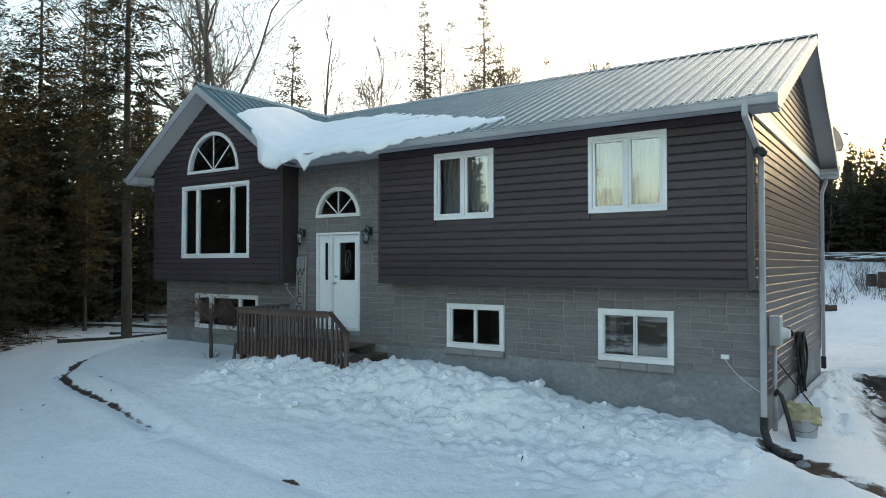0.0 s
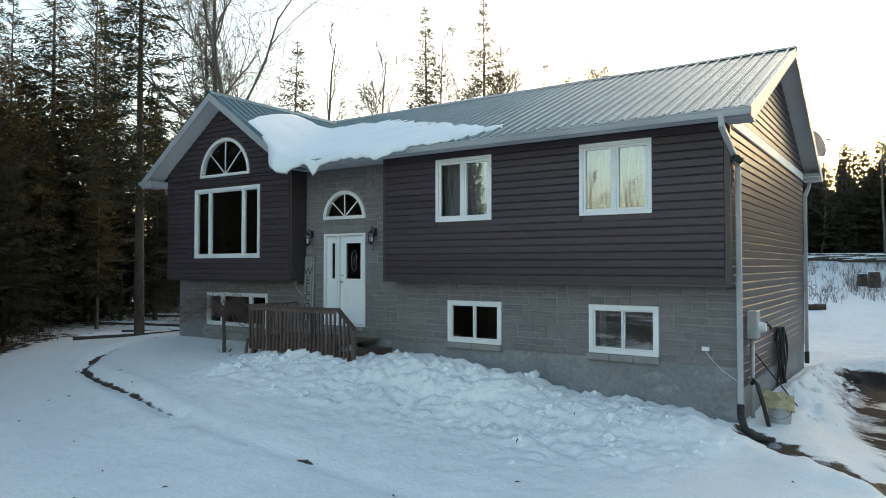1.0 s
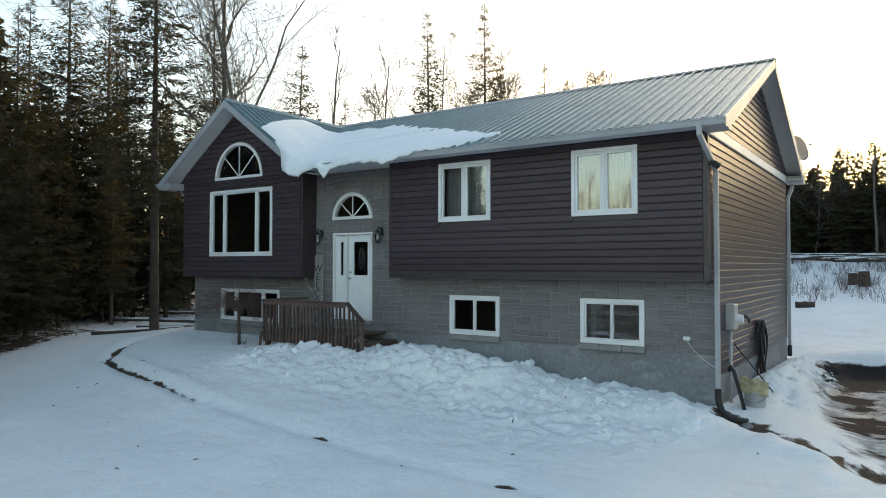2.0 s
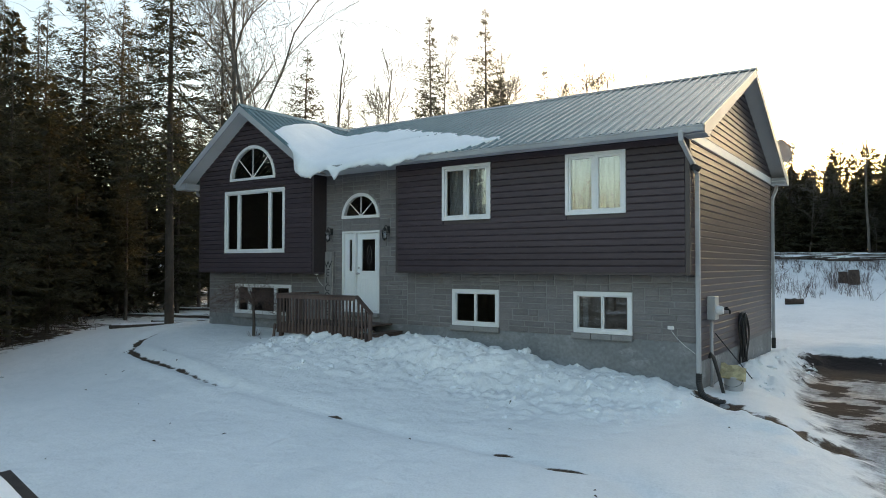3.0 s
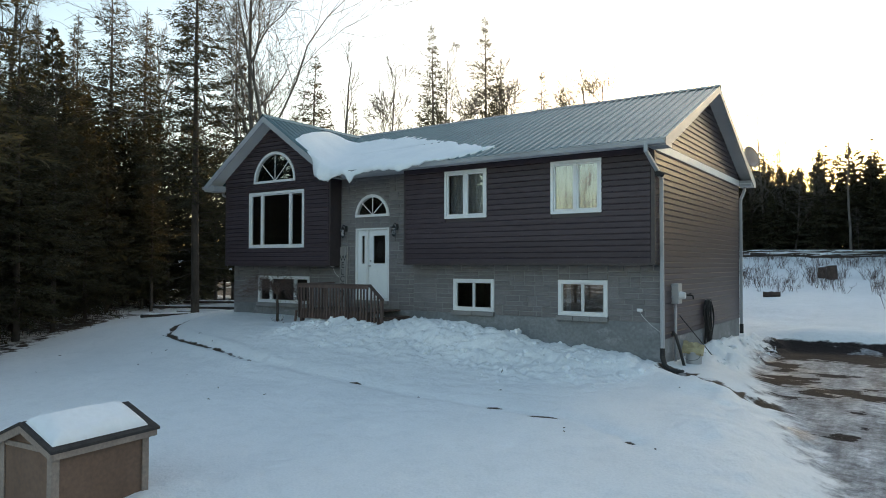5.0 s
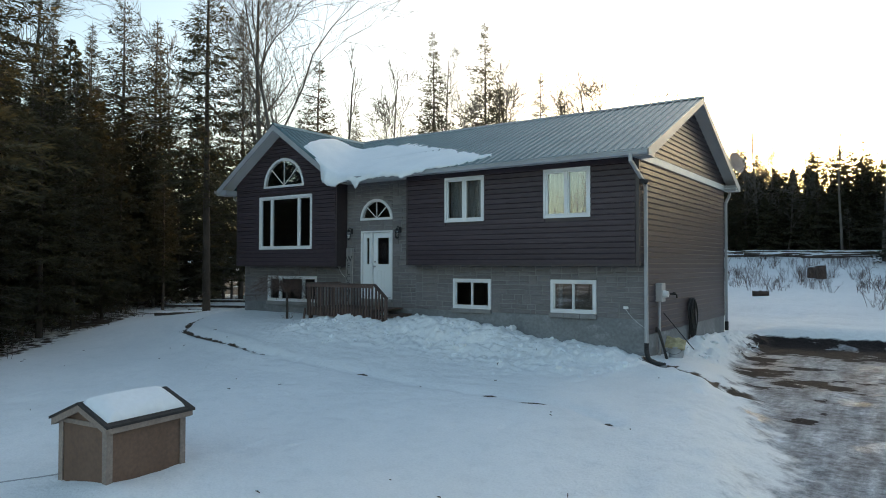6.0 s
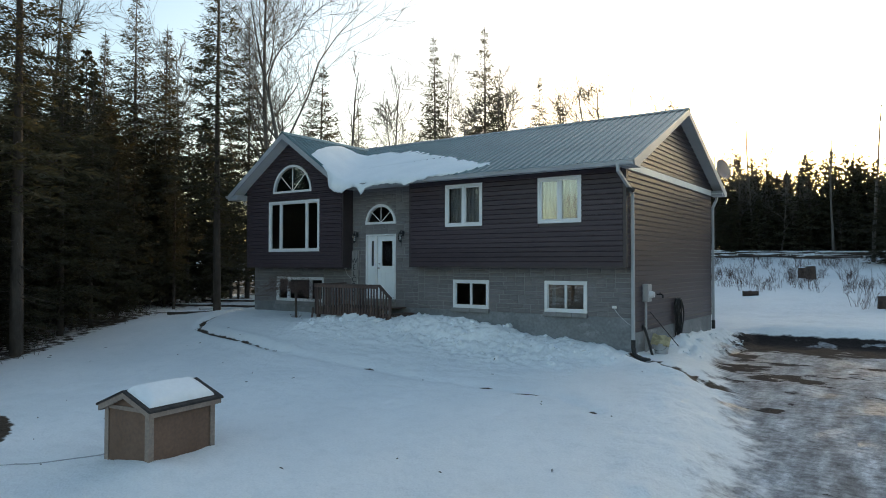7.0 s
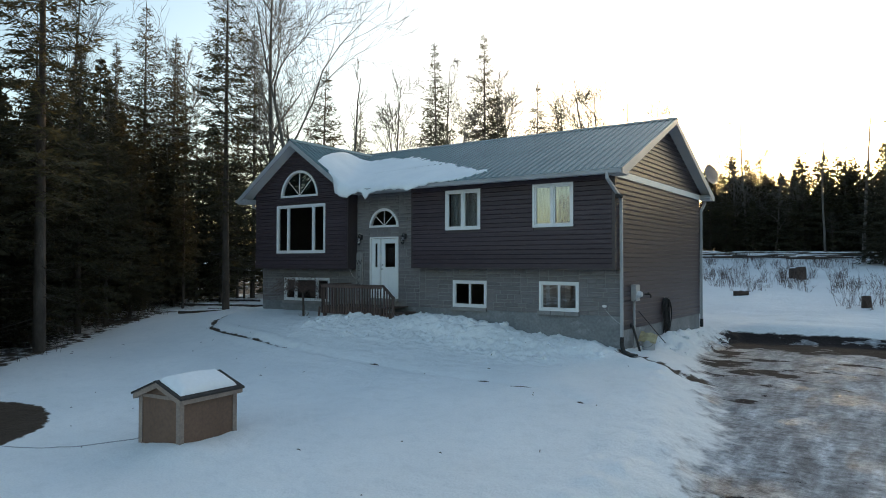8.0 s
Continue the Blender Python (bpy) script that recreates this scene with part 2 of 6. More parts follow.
def prism(bm, outline, a, b, place):
    """A flat outline, pushed from a to b; place(u, v, w) gives the world point."""
    lo, hi = [bm.verts.new(place(u, v, a)) for u, v in outline], [bm.verts.new(place(u, v, b)) for u, v in outline]
    k = len(outline)
    bm.faces.new(lo[::-1])
    bm.faces.new(hi)
    for i in range(k):
        bm.faces.new((lo[i], lo[(i + 1) % k], hi[(i + 1) % k], hi[i]))
    return bm


def tube(bm, points, radii, sides=6, caps=True):
    """A tube through points with a radius at each."""
    rings, pts = [], [Vector(p) for p in points]
    for i, p in enumerate(pts):
        d = (pts[min(i + 1, len(pts) - 1)] - pts[max(i - 1, 0)]).normalized()
        u = d.orthogonal().normalized() if i == 0 else (rings_u - d * rings_u.dot(d)).normalized()
        rings_u = u
        w = d.cross(u)
        r = radii[i] if hasattr(radii, "__len__") else radii
        rings.append([bm.verts.new(p + (u * math.cos(k * math.tau / sides) + w * math.sin(k * math.tau / sides)) * r) for k in range(sides)])
    for a, c in zip(rings, rings[1:]):
        for k in range(sides):
            bm.faces.new((a[k], a[(k + 1) % sides], c[(k + 1) % sides], c[k]))
    if caps:
        bm.faces.new(rings[0][::-1])
        bm.faces.new(rings[-1])
    return bm


# ---- ground ----
def hashed(ix, iy, seed):
    h = np.sin(ix * 127.1 + iy * 311.7 + seed * 74.7) * 43758.5453
    return h - np.floor(h)


def vnoise(x, y, seed=0):
    ix, iy = np.floor(x), np.floor(y)
    fx, fy = x - ix, y - iy
    fx, fy = fx * fx * (3 - 2 * fx), fy * fy * (3 - 2 * fy)
    a, b_, c, d = hashed(ix, iy, seed), hashed(ix + 1, iy, seed), hashed(ix, iy + 1, seed), hashed(ix + 1, iy + 1, seed)
    return (a * (1 - fx) + b_ * fx) * (1 - fy) + (c * (1 - fx) + d * fx) * fy


def fbm(x, y, seed=0, octaves=4):
    return sum(vnoise(x * 2 ** k, y * 2 ** k, seed + k) / 2 ** (k + 1) for k in range(octaves))


def smooth(v, lo, hi):
    t = np.clip((v - lo) / (hi - lo), 0, 1)
    return t * t * (3 - 2 * t)


def path_distance(x, y, line):
    best = np.full(np.shape(x), 1e9)
    for (ax, ay), (bx, by) in zip(line, line[1:]):
        t = np.clip(((x - ax) * (bx - ax) + (y - ay) * (by - ay)) / ((bx - ax) ** 2 + (by - ay) ** 2), 0, 1)
        best = np.minimum(best, np.hypot(x - ax - t * (bx - ax), y - ay - t * (by - ay)))
    return best


BORDER = [(-16.2, 1.0), (-15.4, -0.2), (-14.95, -1.2), (-14.6, -2.2), (-13.75, -3.05), (-12.6, -3.35), (-10.85, -3.62), (-9.6, -3.87), (-8.5, -4.07)]
TRACE = [(-8.5, -4.07), (-6.9, -4.24), (-4.9, -4.47), (-3.28, -4.60), (-2.0, -4.65), (-1.37, -4.69), (-0.55, -4.88), (0.5, -5.0), (1.5, -5.6)]
RUNOFF = [(0.3, 0.12), (0.7, -0.35), (1.05, -0.85), (1.5, -1.12), (2.0, -1.36), (2.6, -1.3)]
MOUND = [(-0.6, -0.7), (0.2, -0.85), (0.75, -1.3), (1.3, -1.75)]


def drive_edge(y):
    return np.interp(y, [-30, -18, -8, -5, -2, 0.5, 3, 6, 9], [5.6, 5.0, 4.2, 3.7, 2.9, 2.1, 1.4, 1.0, 0.75])


def ground(x, y, detail=True):
    x, y = np.asarray(x, float), np.asarray(y, float)
    z = np.interp(y, [-90, -18, -11, -5, 0, 9, 14, 23, 31, 43, 60, 400], [-2.2, -1.10, -0.62, -0.22, 0.0, -0.05, 0.12, 0.93, 1.6, 3.4, 4.0, 6.0])
    z = z + 0.58 * smooth(-x, 1.5, 9.0) * smooth(y, -5.5, -1.0) * (1 - smooth(y, 9, 14)) * (1 - 0.8 * smooth(-x, 15.5, 21))
    z = z + (0.20 + 0.14 * np.exp(-((x + 4.5) / 2.2) ** 2)) * smooth(-x, -0.4, 1.8) * (1 - smooth(-x, 8.0, 9.5)) * np.exp(-((y + 0.75) / 0.8) ** 2)
    z = z + (0.10 + 0.08 * np.exp(-((x + 5.0) / 2.0) ** 2)) * smooth(-x, -0.3, 1.0) * smooth(y, -2.2, 0.0) * (1 - smooth(y, 1, 2)) * (1 - smooth(-x, 9, 10))
    z = z + (0.05 * np.exp(-((x + 2.8) / 2.2) ** 2) - 0.15 * np.exp(-((x + 7.1) / 0.8) ** 2)) * smooth(y, -1.9, -0.7) * (1 - smooth(y, 1, 2))
    ym = y + 1.1 * (vnoise(x * 0.45, x * 0, 43) - 0.5)
    z = z - 0.40 * smooth(x - drive_edge(y), -1.3, 0.5) * (1 - smooth(ym, 8.7, 10.1)) * smooth(y, -40, -20)
    z = z + 0.16 * np.exp(-((ym - 10.4) / 0.7) ** 2) * smooth(x, 0.6, 2.0) * (1 - smooth(x, 18, 25))
    z = z + 0.22 * smooth(x, -0.1, 0.15) * (1 - smooth(x, 0.3, 1.2)) * smooth(y, 1.5, 3.5) * (1 - smooth(y, 8.8, 9.6))
    if not detail:
        return z
    z = z + 0.13 * np.exp(-(path_distance(x, y, MOUND) / 0.5) ** 2) - 0.09 * np.exp(-(path_distance(x, y, RUNOFF) / 0.22) ** 2)
    z = z + 0.10 * np.exp(-(((x + 2.9) / 0.7) ** 2 + ((y + 11.5) / 0.5) ** 2)) + 0.05 * np.exp(-(np.hypot(x + 3.55, y + 10.93) / 1.1) ** 2)
    far = 1 - smooth(np.hypot(x + 3, y + 4), 25, 60)
    on_drive = smooth(x - drive_edge(y), -0.3, 0.6) * (1 - smooth(y, 9.2, 9.8))
    z = z + (fbm(x * 0.35, y * 0.35, 3, 3) - 0.44) * 0.10 * (1 - 0.8 * on_drive) + (fbm(x * 1.7, y * 1.7, 9, 4) - 0.44) * 0.055 * far
    z = z + (fbm(x * 0.12, y * 0.12, 5, 3) - 0.44) * 1.2 * smooth(np.hypot(x + 3, y + 4), 30, 60)
    heap = smooth(-x, -0.6, 0.6) * (1 - smooth(-x, 9.6, 11.0)) * smooth(y, -3.6, -1.6) * (1 - smooth(y, 0.3, 0.6))
    heap = np.maximum(heap, 1.3 * smooth(x, 0.15, 0.4) * (1 - smooth(x, 0.9, 1.6)) * smooth(y, 1.2, 2.4) * (1 - smooth(y, 9.2, 9.7)))
    lumps = np.maximum(0, vnoise(x * 2.3, y * 2.3, 21) - 0.45) * 0.15 + np.abs(vnoise(x * 4.1, y * 4.1, 22) - 0.5) * 0.15 + np.abs(vnoise(x * 7.7, y * 7.7, 23) - 0.5) * 0.11 + np.maximum(0, vnoise(x * 11.0, y * 11.0, 24) - 0.4) * 0.08
    z = z + heap * (lumps * 1.25 - 0.035)
    edge = np.exp(-((x - drive_edge(y) + 0.8) / 1.1) ** 2) * (1 - smooth(y, -0.5, 0.5))
    z = z + edge * (np.maximum(0, vnoise(x * 4.2, y * 2.8, 31) - 0.40) * 0.16 + np.abs(vnoise(x * 2.1, y * 2.1, 32) - 0.5) * 0.10)
    yard = smooth(y, -16, -13) * (1 - smooth(y, -3.5, -2.5)) * smooth(x, -14, -11) * (1 - on_drive)
    z = z + yard * (np.abs(vnoise(x * 1.3, y * 2.6, 33) - 0.5) * 0.05 - np.maximum(0, vnoise(x * 3.4, y * 3.4, 34) - 0.80) * 0.14)
    lot = smooth(y, 9.8, 11.5) * (1 - smooth(y, 21, 25)) * smooth(x, -3, 0) * (1 - smooth(x, 20, 30))
    z = z + lot * ((vnoise(x * 0.35, y * 0.9, 35) - 0.5) * 0.16 + np.abs(vnoise(x * 0.8, y * 1.7, 36) - 0.5) * 0.10)
    g = path_distance(x, y, BORDER)
    z = z - 0.09 * np.exp(-(g / 0.16) ** 2) + 0.04 * np.exp(-((g - 0.35) / 0.15) ** 2)
    z = z - 0.07 * np.exp(-(path_distance(x, y, TRACE) / 0.16) ** 2)
    z = z + on_drive * (vnoise(x * 3.0, y * 0.6, 41) - 0.5) * 0.03
    return z


def gz(x, y, detail=True):
    return float(ground(np.array([x]), np.array([y]), detail)[0])


def lines(*spans):
    """Grid lines: (from, to, step) spans that follow on one another."""
    return np.concatenate([np.arange(a, b - 1e-6, s) for a, b, s in spans] + [[spans[-1][1]]])


def build_ground():
    gx = lines((-400, -80, 20), (-80, -30, 2.5), (-30, -18, 0.5), (-18, -11, 0.14), (-11, 2, 0.055), (2, 8, 0.12), (8, 20, 0.5), (20, 80, 3), (80, 400, 20))
    gy = lines((-400, -80, 20), (-80, -22, 2.5), (-22, -12, 0.30), (-12, -4, 0.12), (-4, 0.6, 0.055), (0.6, 10, 0.14), (10, 16, 0.25), (16, 50, 0.6), (50, 90, 3), (90, 400, 20))
    x, y = np.meshgrid(gx, gy)
    z = ground(x, y)
    w, h = len(gx), len(gy)
    i = np.arange(w * h).reshape(h, w)
    quads = np.stack([i[:-1, :-1], i[:-1, 1:], i[1:, 1:], i[1:, :-1]], -1).reshape(-1, 4)
    me = bpy.data.meshes.new("ground")
    me.from_pydata(np.stack([x, y, z], -1).reshape(-1, 3).tolist(), [], quads.tolist())
    g, t, r = path_distance(x, y, BORDER), path_distance(x, y, TRACE), path_distance(x, y, RUNOFF)
    soil = 0.85 * np.exp(-(g / 0.115) ** 2) * (1.0 - 0.4 * smooth(x, -12.0, -9.0)) * (0.62 + 0.34 * vnoise(x * 0.8, y * 0.8, 51) + 0.16 * vnoise(x * 3.3, y * 3.3, 54))
    thaw = sum(np.exp(-(np.hypot(x - a, (y - b_) * 2.0) / c) ** 2) for a, b_, c in ((-0.4, -4.90, 0.38), (-1.37, -4.69, 0.20), (-4.9, -4.47, 0.22), (1.45, -5.55, 0.25), (-8.6, -4.05, 0.3)))
    soil = np.maximum(soil, np.exp(-(t / 0.09) ** 2) * (0.30 + 0.12 * vnoise(x * 1.6, y * 1.6, 52) + 0.45 * thaw))
    soil = np.maximum(soil, np.exp(-(r / 0.42) ** 2) * (0.40 + 0.4 * vnoise(x * 2.2, y * 2.2, 55) + 0.35 * vnoise(x * 6.0, y * 6.0, 56)))
    bare = np.hypot((x + 8.7) / 2.5, (y + 13.0) / 1.85)
    soil = np.maximum(soil, 1.1 * (1 - smooth(bare, 0.8, 1.15)))
    # forest floor: soil and needle litter, with the trees' shade put into the colour
    woods = smooth(-(x + 13.2) * 0.82 - (y + 10.5) * 0.57, -0.4, 1.0)
    soil = np.maximum(soil, woods * (0.34 + 0.42 * vnoise(x * 0.45, y * 0.45, 53)))
    soil = np.maximum(soil, 0.6 * smooth(y, 43, 48))
    bank = y + 1.1 * (vnoise(x * 0.45, x * 0, 43) - 0.5)
    drive = smooth(x - drive_edge(y), -0.8 - 0.9 * smooth(-y, 1, 6), 0.9 + 0.9 * smooth(-y, 1, 6)) * (1 - smooth(bank, 9.3, 9.75)) * smooth(y, -40, -30)
    wet = 0.26 + 0.48 * smooth(y, 5.0, 8.2) * smooth(x, 0.3, 1.2) + 0.28 * np.exp(-((y - 1.5) / 3.4) ** 2) * (1 - 0.9 * smooth(x, 3.5, 6.0))
    wet = np.maximum(wet, 0.52 * np.exp(-(np.hypot(x - 4.9, (y + 8.6) * 0.8) / 1.3) ** 2))
    wet = np.maximum(wet, 0.62 * np.exp(-((x - drive_edge(y) - 0.7) / 0.6) ** 2) * smooth(y, -1.0, 2.5))
    for name, v in (("soil", soil), ("drive", drive), ("wet", np.clip(wet, 0, 1))):
        me.attributes.new(name, "FLOAT", "POINT").data.foreach_set("value", v.reshape(-1).astype(np.float32))
    ob = mesh_part("ground", me, SNOWGROUND, smooth=True)
    tagged(ob, "snow-covered yard with trampled heaps, bare soil and an icy wet drive", "ground", kind="structure")


build_ground()


def build_chunks():
    """Clods of shovelled snow lying on the heap."""
    rng = random.Random(14)
    ball = bmesh.new()
    bmesh.ops.create_icosphere(ball, subdivisions=2, radius=1.0)
    ball.verts.index_update()
    base = np.array([v.co[:] for v in ball.verts])
    tris = np.array([[v.index for v in f.verts] for f in ball.faces])
    ball.free()
    verts, faces, count = [], [], 0
    for k in range(260):
        x = rng.uniform(-10.2, 0.3) if k % 9 else rng.uniform(0.35, 1.3)
        y = -rng.triangular(0.15, 3.4, 1.0) if k % 9 else rng.uniform(2.0, 8.8)
        if -10.4 < x < -7.5 and y > -1.1:
            continue
        size = 0.022 + 0.085 * rng.random() ** 3.0
        lump = 1 + 1.15 * (np.array([noise.noise(Vector(p * 1.9) + Vector((k * 3.1, 0, 0))) for p in base]))
        a = rng.uniform(0, math.tau)
        p = base * lump[:, None] * size * np.array([rng.uniform(0.8, 1.4), 1.0, rng.uniform(0.6, 0.9)])
        p = np.stack([p[:, 0] * math.cos(a) - p[:, 1] * math.sin(a), p[:, 0] * math.sin(a) + p[:, 1] * math.cos(a), p[:, 2]], -1)
        verts.append(p + np.array([x, y, gz(x, y) - size * 0.12]))
        faces.append(tris + count)
        count += len(base)
    me = bpy.data.meshes.new("snow_clods")
    me.from_pydata(np.concatenate(verts).tolist(), [], np.concatenate(faces).tolist())
    tagged(mesh_part("snow_clods", me, SNOW), "loose clods of shovelled snow on the heap", "snow", kind="stuff")


build_chunks()

# ---- house ----
X0, X1, Y0, YL, Y1 = -15.06, 0.0, 0.0, 0.47, 8.72        # upper front at Y0, lower front at YL
ZG, ZB, ZS, ZE = -0.5, 0.95, 2.31, 4.97                  # footing, stone bottom, siding bottom, soffit
RIDGE_Y, RIDGE_Z, EAVE_Y, EAVE_Z = 4.40, 7.20, -0.55, 5.04
RX0, RX1 = -15.5, 0.43
BX, BZ, BS, BY = -12.52, 7.10, 0.69, -0.54               # small gable: ridge x and z, slope, front
SLOPE = (RIDGE_Z - EAVE_Z) / (RIDGE_Y - EAVE_Y)
ENTRY0, ENTRY1 = -10.0, -7.13                            # recessed entry between the two sided blocks

house = thing("house", "dark-sided split-level house with grey stone base and metal roof", "house")


def roof_z(y):
    return RIDGE_Z - SLOPE * abs(y - RIDGE_Y)


def wall_with_holes(name, u0, u1, v0, v1, thick, holes, place, material, label=""):
    """A wall in u (along) and v (up); holes are (u0, u1, v0, v1) or (u0, u1, v0, 'arch')."""
    bm = bmesh.new()
    us = sorted({u0, u1, *[h[0] for h in holes], *[h[1] for h in holes]})
    for a, b_ in zip(us, us[1:]):
        inside = sorted([h for h in holes if h[0] < b_ - 1e-6 and h[1] > a + 1e-6], key=lambda h: h[2])
        v = v0
        for h in inside:
            if h[2] > v:
                prism(bm, [(a, v), (b_, v), (b_, h[2]), (a, h[2])], 0, thick, place)
            if h[3] == "arch":
                c, r = (h[0] + h[1]) / 2, (h[1] - h[0]) / 2
                top = h[2] + r + 0.02
                for k in range(16):
                    p, q = math.pi * k / 16, math.pi * (k + 1) / 16
                    pu, qu = c + r * math.cos(p), c + r * math.cos(q)
                    prism(bm, [(pu, h[2] + r * math.sin(p)), (pu, top), (qu, top), (qu, h[2] + r * math.sin(q))], 0, thick, place)
                v = top
            else:
                v = h[3]
        if v < v1:
            prism(bm, [(a, v), (b_, v), (b_, v1), (a, v1)], 0, thick, place)
    bmesh.ops.remove_doubles(bm, verts=bm.verts, dist=1e-4)
    return part(name, bm, material, house, label)


def front_at(y):
    return lambda u, v, w: (u, y + w, v)


def side_at(x):
    return lambda u, v, w: (x - w, u, v)


# openings (u0, u1, z0, z1)
UM, UR = (-5.705, -4.390, 3.53, 4.795), (-2.535, -1.245, 3.53, 4.795)
LM, LR = (-5.73, -4.45, 1.035, 1.885), (-2.565, -1.293, 1.035, 1.90)
BW, BH = (-13.78, -11.15, 2.83, 4.673), (-13.55, -11.55, 4.99, "arch")
BL = (-13.87, -11.40, 1.00, 1.88)
DOOR, DH = (-9.385, -8.065, 1.20, 3.385), (-9.385, -8.065, 3.74, "arch")

wall_right_block = wall_with_holes("wall", ENTRY1, X1, ZS, ZE, 0.16, [UM, UR], front_at(Y0 + 0.012), TRIM_DARK, "charcoal horizontal vinyl siding")
wall_bay = wall_with_holes("wall", X0, ENTRY0, ZS - 0.05, ZE, 0.16, [BW], front_at(Y0 + 0.012), TRIM_DARK, "charcoal horizontal vinyl siding")
wall_lower = wall_with_holes("wall", ENTRY1, X1, ZB, ZS, 0.2, [LM, LR], front_at(YL + 0.016), MORTAR, "grey split-faced stone veneer")
wall_lower_bay = wall_with_holes("wall", X0 - 0.12, ENTRY0, ZB, ZS, 0.2, [BL], front_at(YL + 0.016), MORTAR, "grey split-faced stone veneer")
wall_entry = wall_with_holes("wall", ENTRY0, ENTRY1, ZB, ZE, 0.2, [DOOR, DH], front_at(YL + 0.016), MORTAR, "grey stone veneer around the entry")
wall_side = wall_with_holes("wall", Y0 + 0.18, Y1, 0.56, ZE, 0.16, [(Y0 + 0.18, YL + 0.24, 0.56, ZS - 0.03)], side_at(X1 - 0.012), TRIM_DARK, "charcoal siding catching warm light")
bm = boxes((X0 - 0.12, X1, YL + 0.012, YL + 0.25, ZG, ZB - 0.003), bevel=0.006)
box(bm, X1 - 0.25, X1 - 0.002, YL + 0.255, Y1, ZG, 0.557)
part("foundation", bm, CONCRETE, house, "bare grey parged concrete foundation")
# unseen rear and far walls, floors between the storeys
part("wall", boxes((X0, X1 - 0.2, Y1 - 0.16, Y1, ZG, ZE)), TRIM_DARK, house)
part("wall", boxes((X0 - 0.1, X0 + 0.06, YL + 0.26, Y1 - 0.165, ZG, ZS - 0.06), (X0, X0 + 0.16, Y0 + 0.18, Y1 - 0.165, ZS - 0.055, ZE)), TRIM_DARK, house)
part("floor_slab", boxes((X0 + 0.2, X1 - 0.26, YL + 0.3, Y1 - 0.2, 0.3, 0.4)), ROOM, house)
part("floor_slab", boxes((X0 + 0.2, ENTRY0 - 0.02, Y0 + 0.19, Y1 - 0.2, ZS - 0.04, ZS + 0.06), (ENTRY1 + 0.02, X1 - 0.2, Y0 + 0.19, Y1 - 0.2, ZS - 0.04, ZS + 0.06)), ROOM, house)
part("ceiling_board", boxes((ENTRY1 + 0.1, X1 - 0.2, YL + 0.3, Y1 - 0.2, ZE + 0.005, ZE + 0.05)), ROOM, house)
part("inner_wall", boxes((X0 + 0.2, X1 - 0.2, 4.3, 4.4, 0.4, ZE - 0.01), (ENTRY0 - 0.1, ENTRY0 - 0.02, YL + 0.3, 4.3, 0.4, ZE), (ENTRY1 + 0.02, ENTRY1 + 0.1, YL + 0.3, 4.3, 0.4, ZE), (-3.6, -3.5, YL + 0.3, 4.3, 0.4, ZE)), ROOM, house)
part("overhang_soffit", boxes((ENTRY1 - 0.02, X1 - 0.01, Y0 + 0.01, YL + 0.025, ZS - 0.03, ZS - 0.002), (X0, ENTRY0 + 0.02, Y0 + 0.01, YL + 0.025, ZS - 0.082, ZS - 0.053)), TRIM_DARK, house)
part("return_wall", boxes((ENTRY0 - 0.16, ENTRY0 - 0.002, Y0 + 0.175, YL + 0.028, ZS - 0.05, ZE)), TRIM_DARK, house)
part("return_wall", boxes((ENTRY1 + 0.002, ENTRY1 + 0.16, Y0 + 0.175, YL + 0.028, ZS, ZE)), TRIM_DARK, house)

# bay gable wall with the half-round opening
GZ = ZE
bm = bmesh.new()
c, r = (BH[0] + BH[1]) / 2, (BH[1] - BH[0]) / 2
def bay_under(u):
    return BZ - 0.12 - BS * abs(u - BX)
place = front_at(Y0 + 0.012)
cuts = sorted({X0, ENTRY0, BX, *[c + r * math.cos(math.pi * k / 20) for k in range(21)]})
for a, b_ in zip(cuts, cuts[1:]):
    def low(u):
        return BH[2] + math.sqrt(max(0, r * r - (u - c) ** 2)) if a >= BH[0] - 1e-6 and b_ <= BH[1] + 1e-6 else GZ
    prism(bm, [(a, low(a)), (b_, low(b_)), (b_, max(bay_under(b_), GZ + 0.001)), (a, max(bay_under(a), GZ + 0.001))], 0, 0.16, place)
box(bm, BH[0], BH[1], Y0 + 0.012, Y0 + 0.172, GZ, BH[2])
bmesh.ops.remove_doubles(bm, verts=bm.verts, dist=1e-4)
wall_gable_front = part("wall", bm, TRIM_DARK, house, "charcoal siding in the front gable")
# right gable triangle
bm = bmesh.new()
prism(bm, [(Y0, ZE), (Y1, ZE), (RIDGE_Y, RIDGE_Z - 0.07)], 0, 0.16, side_at(X1 - 0.012))
wall_gable_side = part("wall", bm, TRIM_DARK, house, "charcoal siding in the end gable")

# ---- roof ----
roof = part("roof", bmesh.new(), ROOF, house, "ribbed teal-grey metal roof")
RIB = 0.229


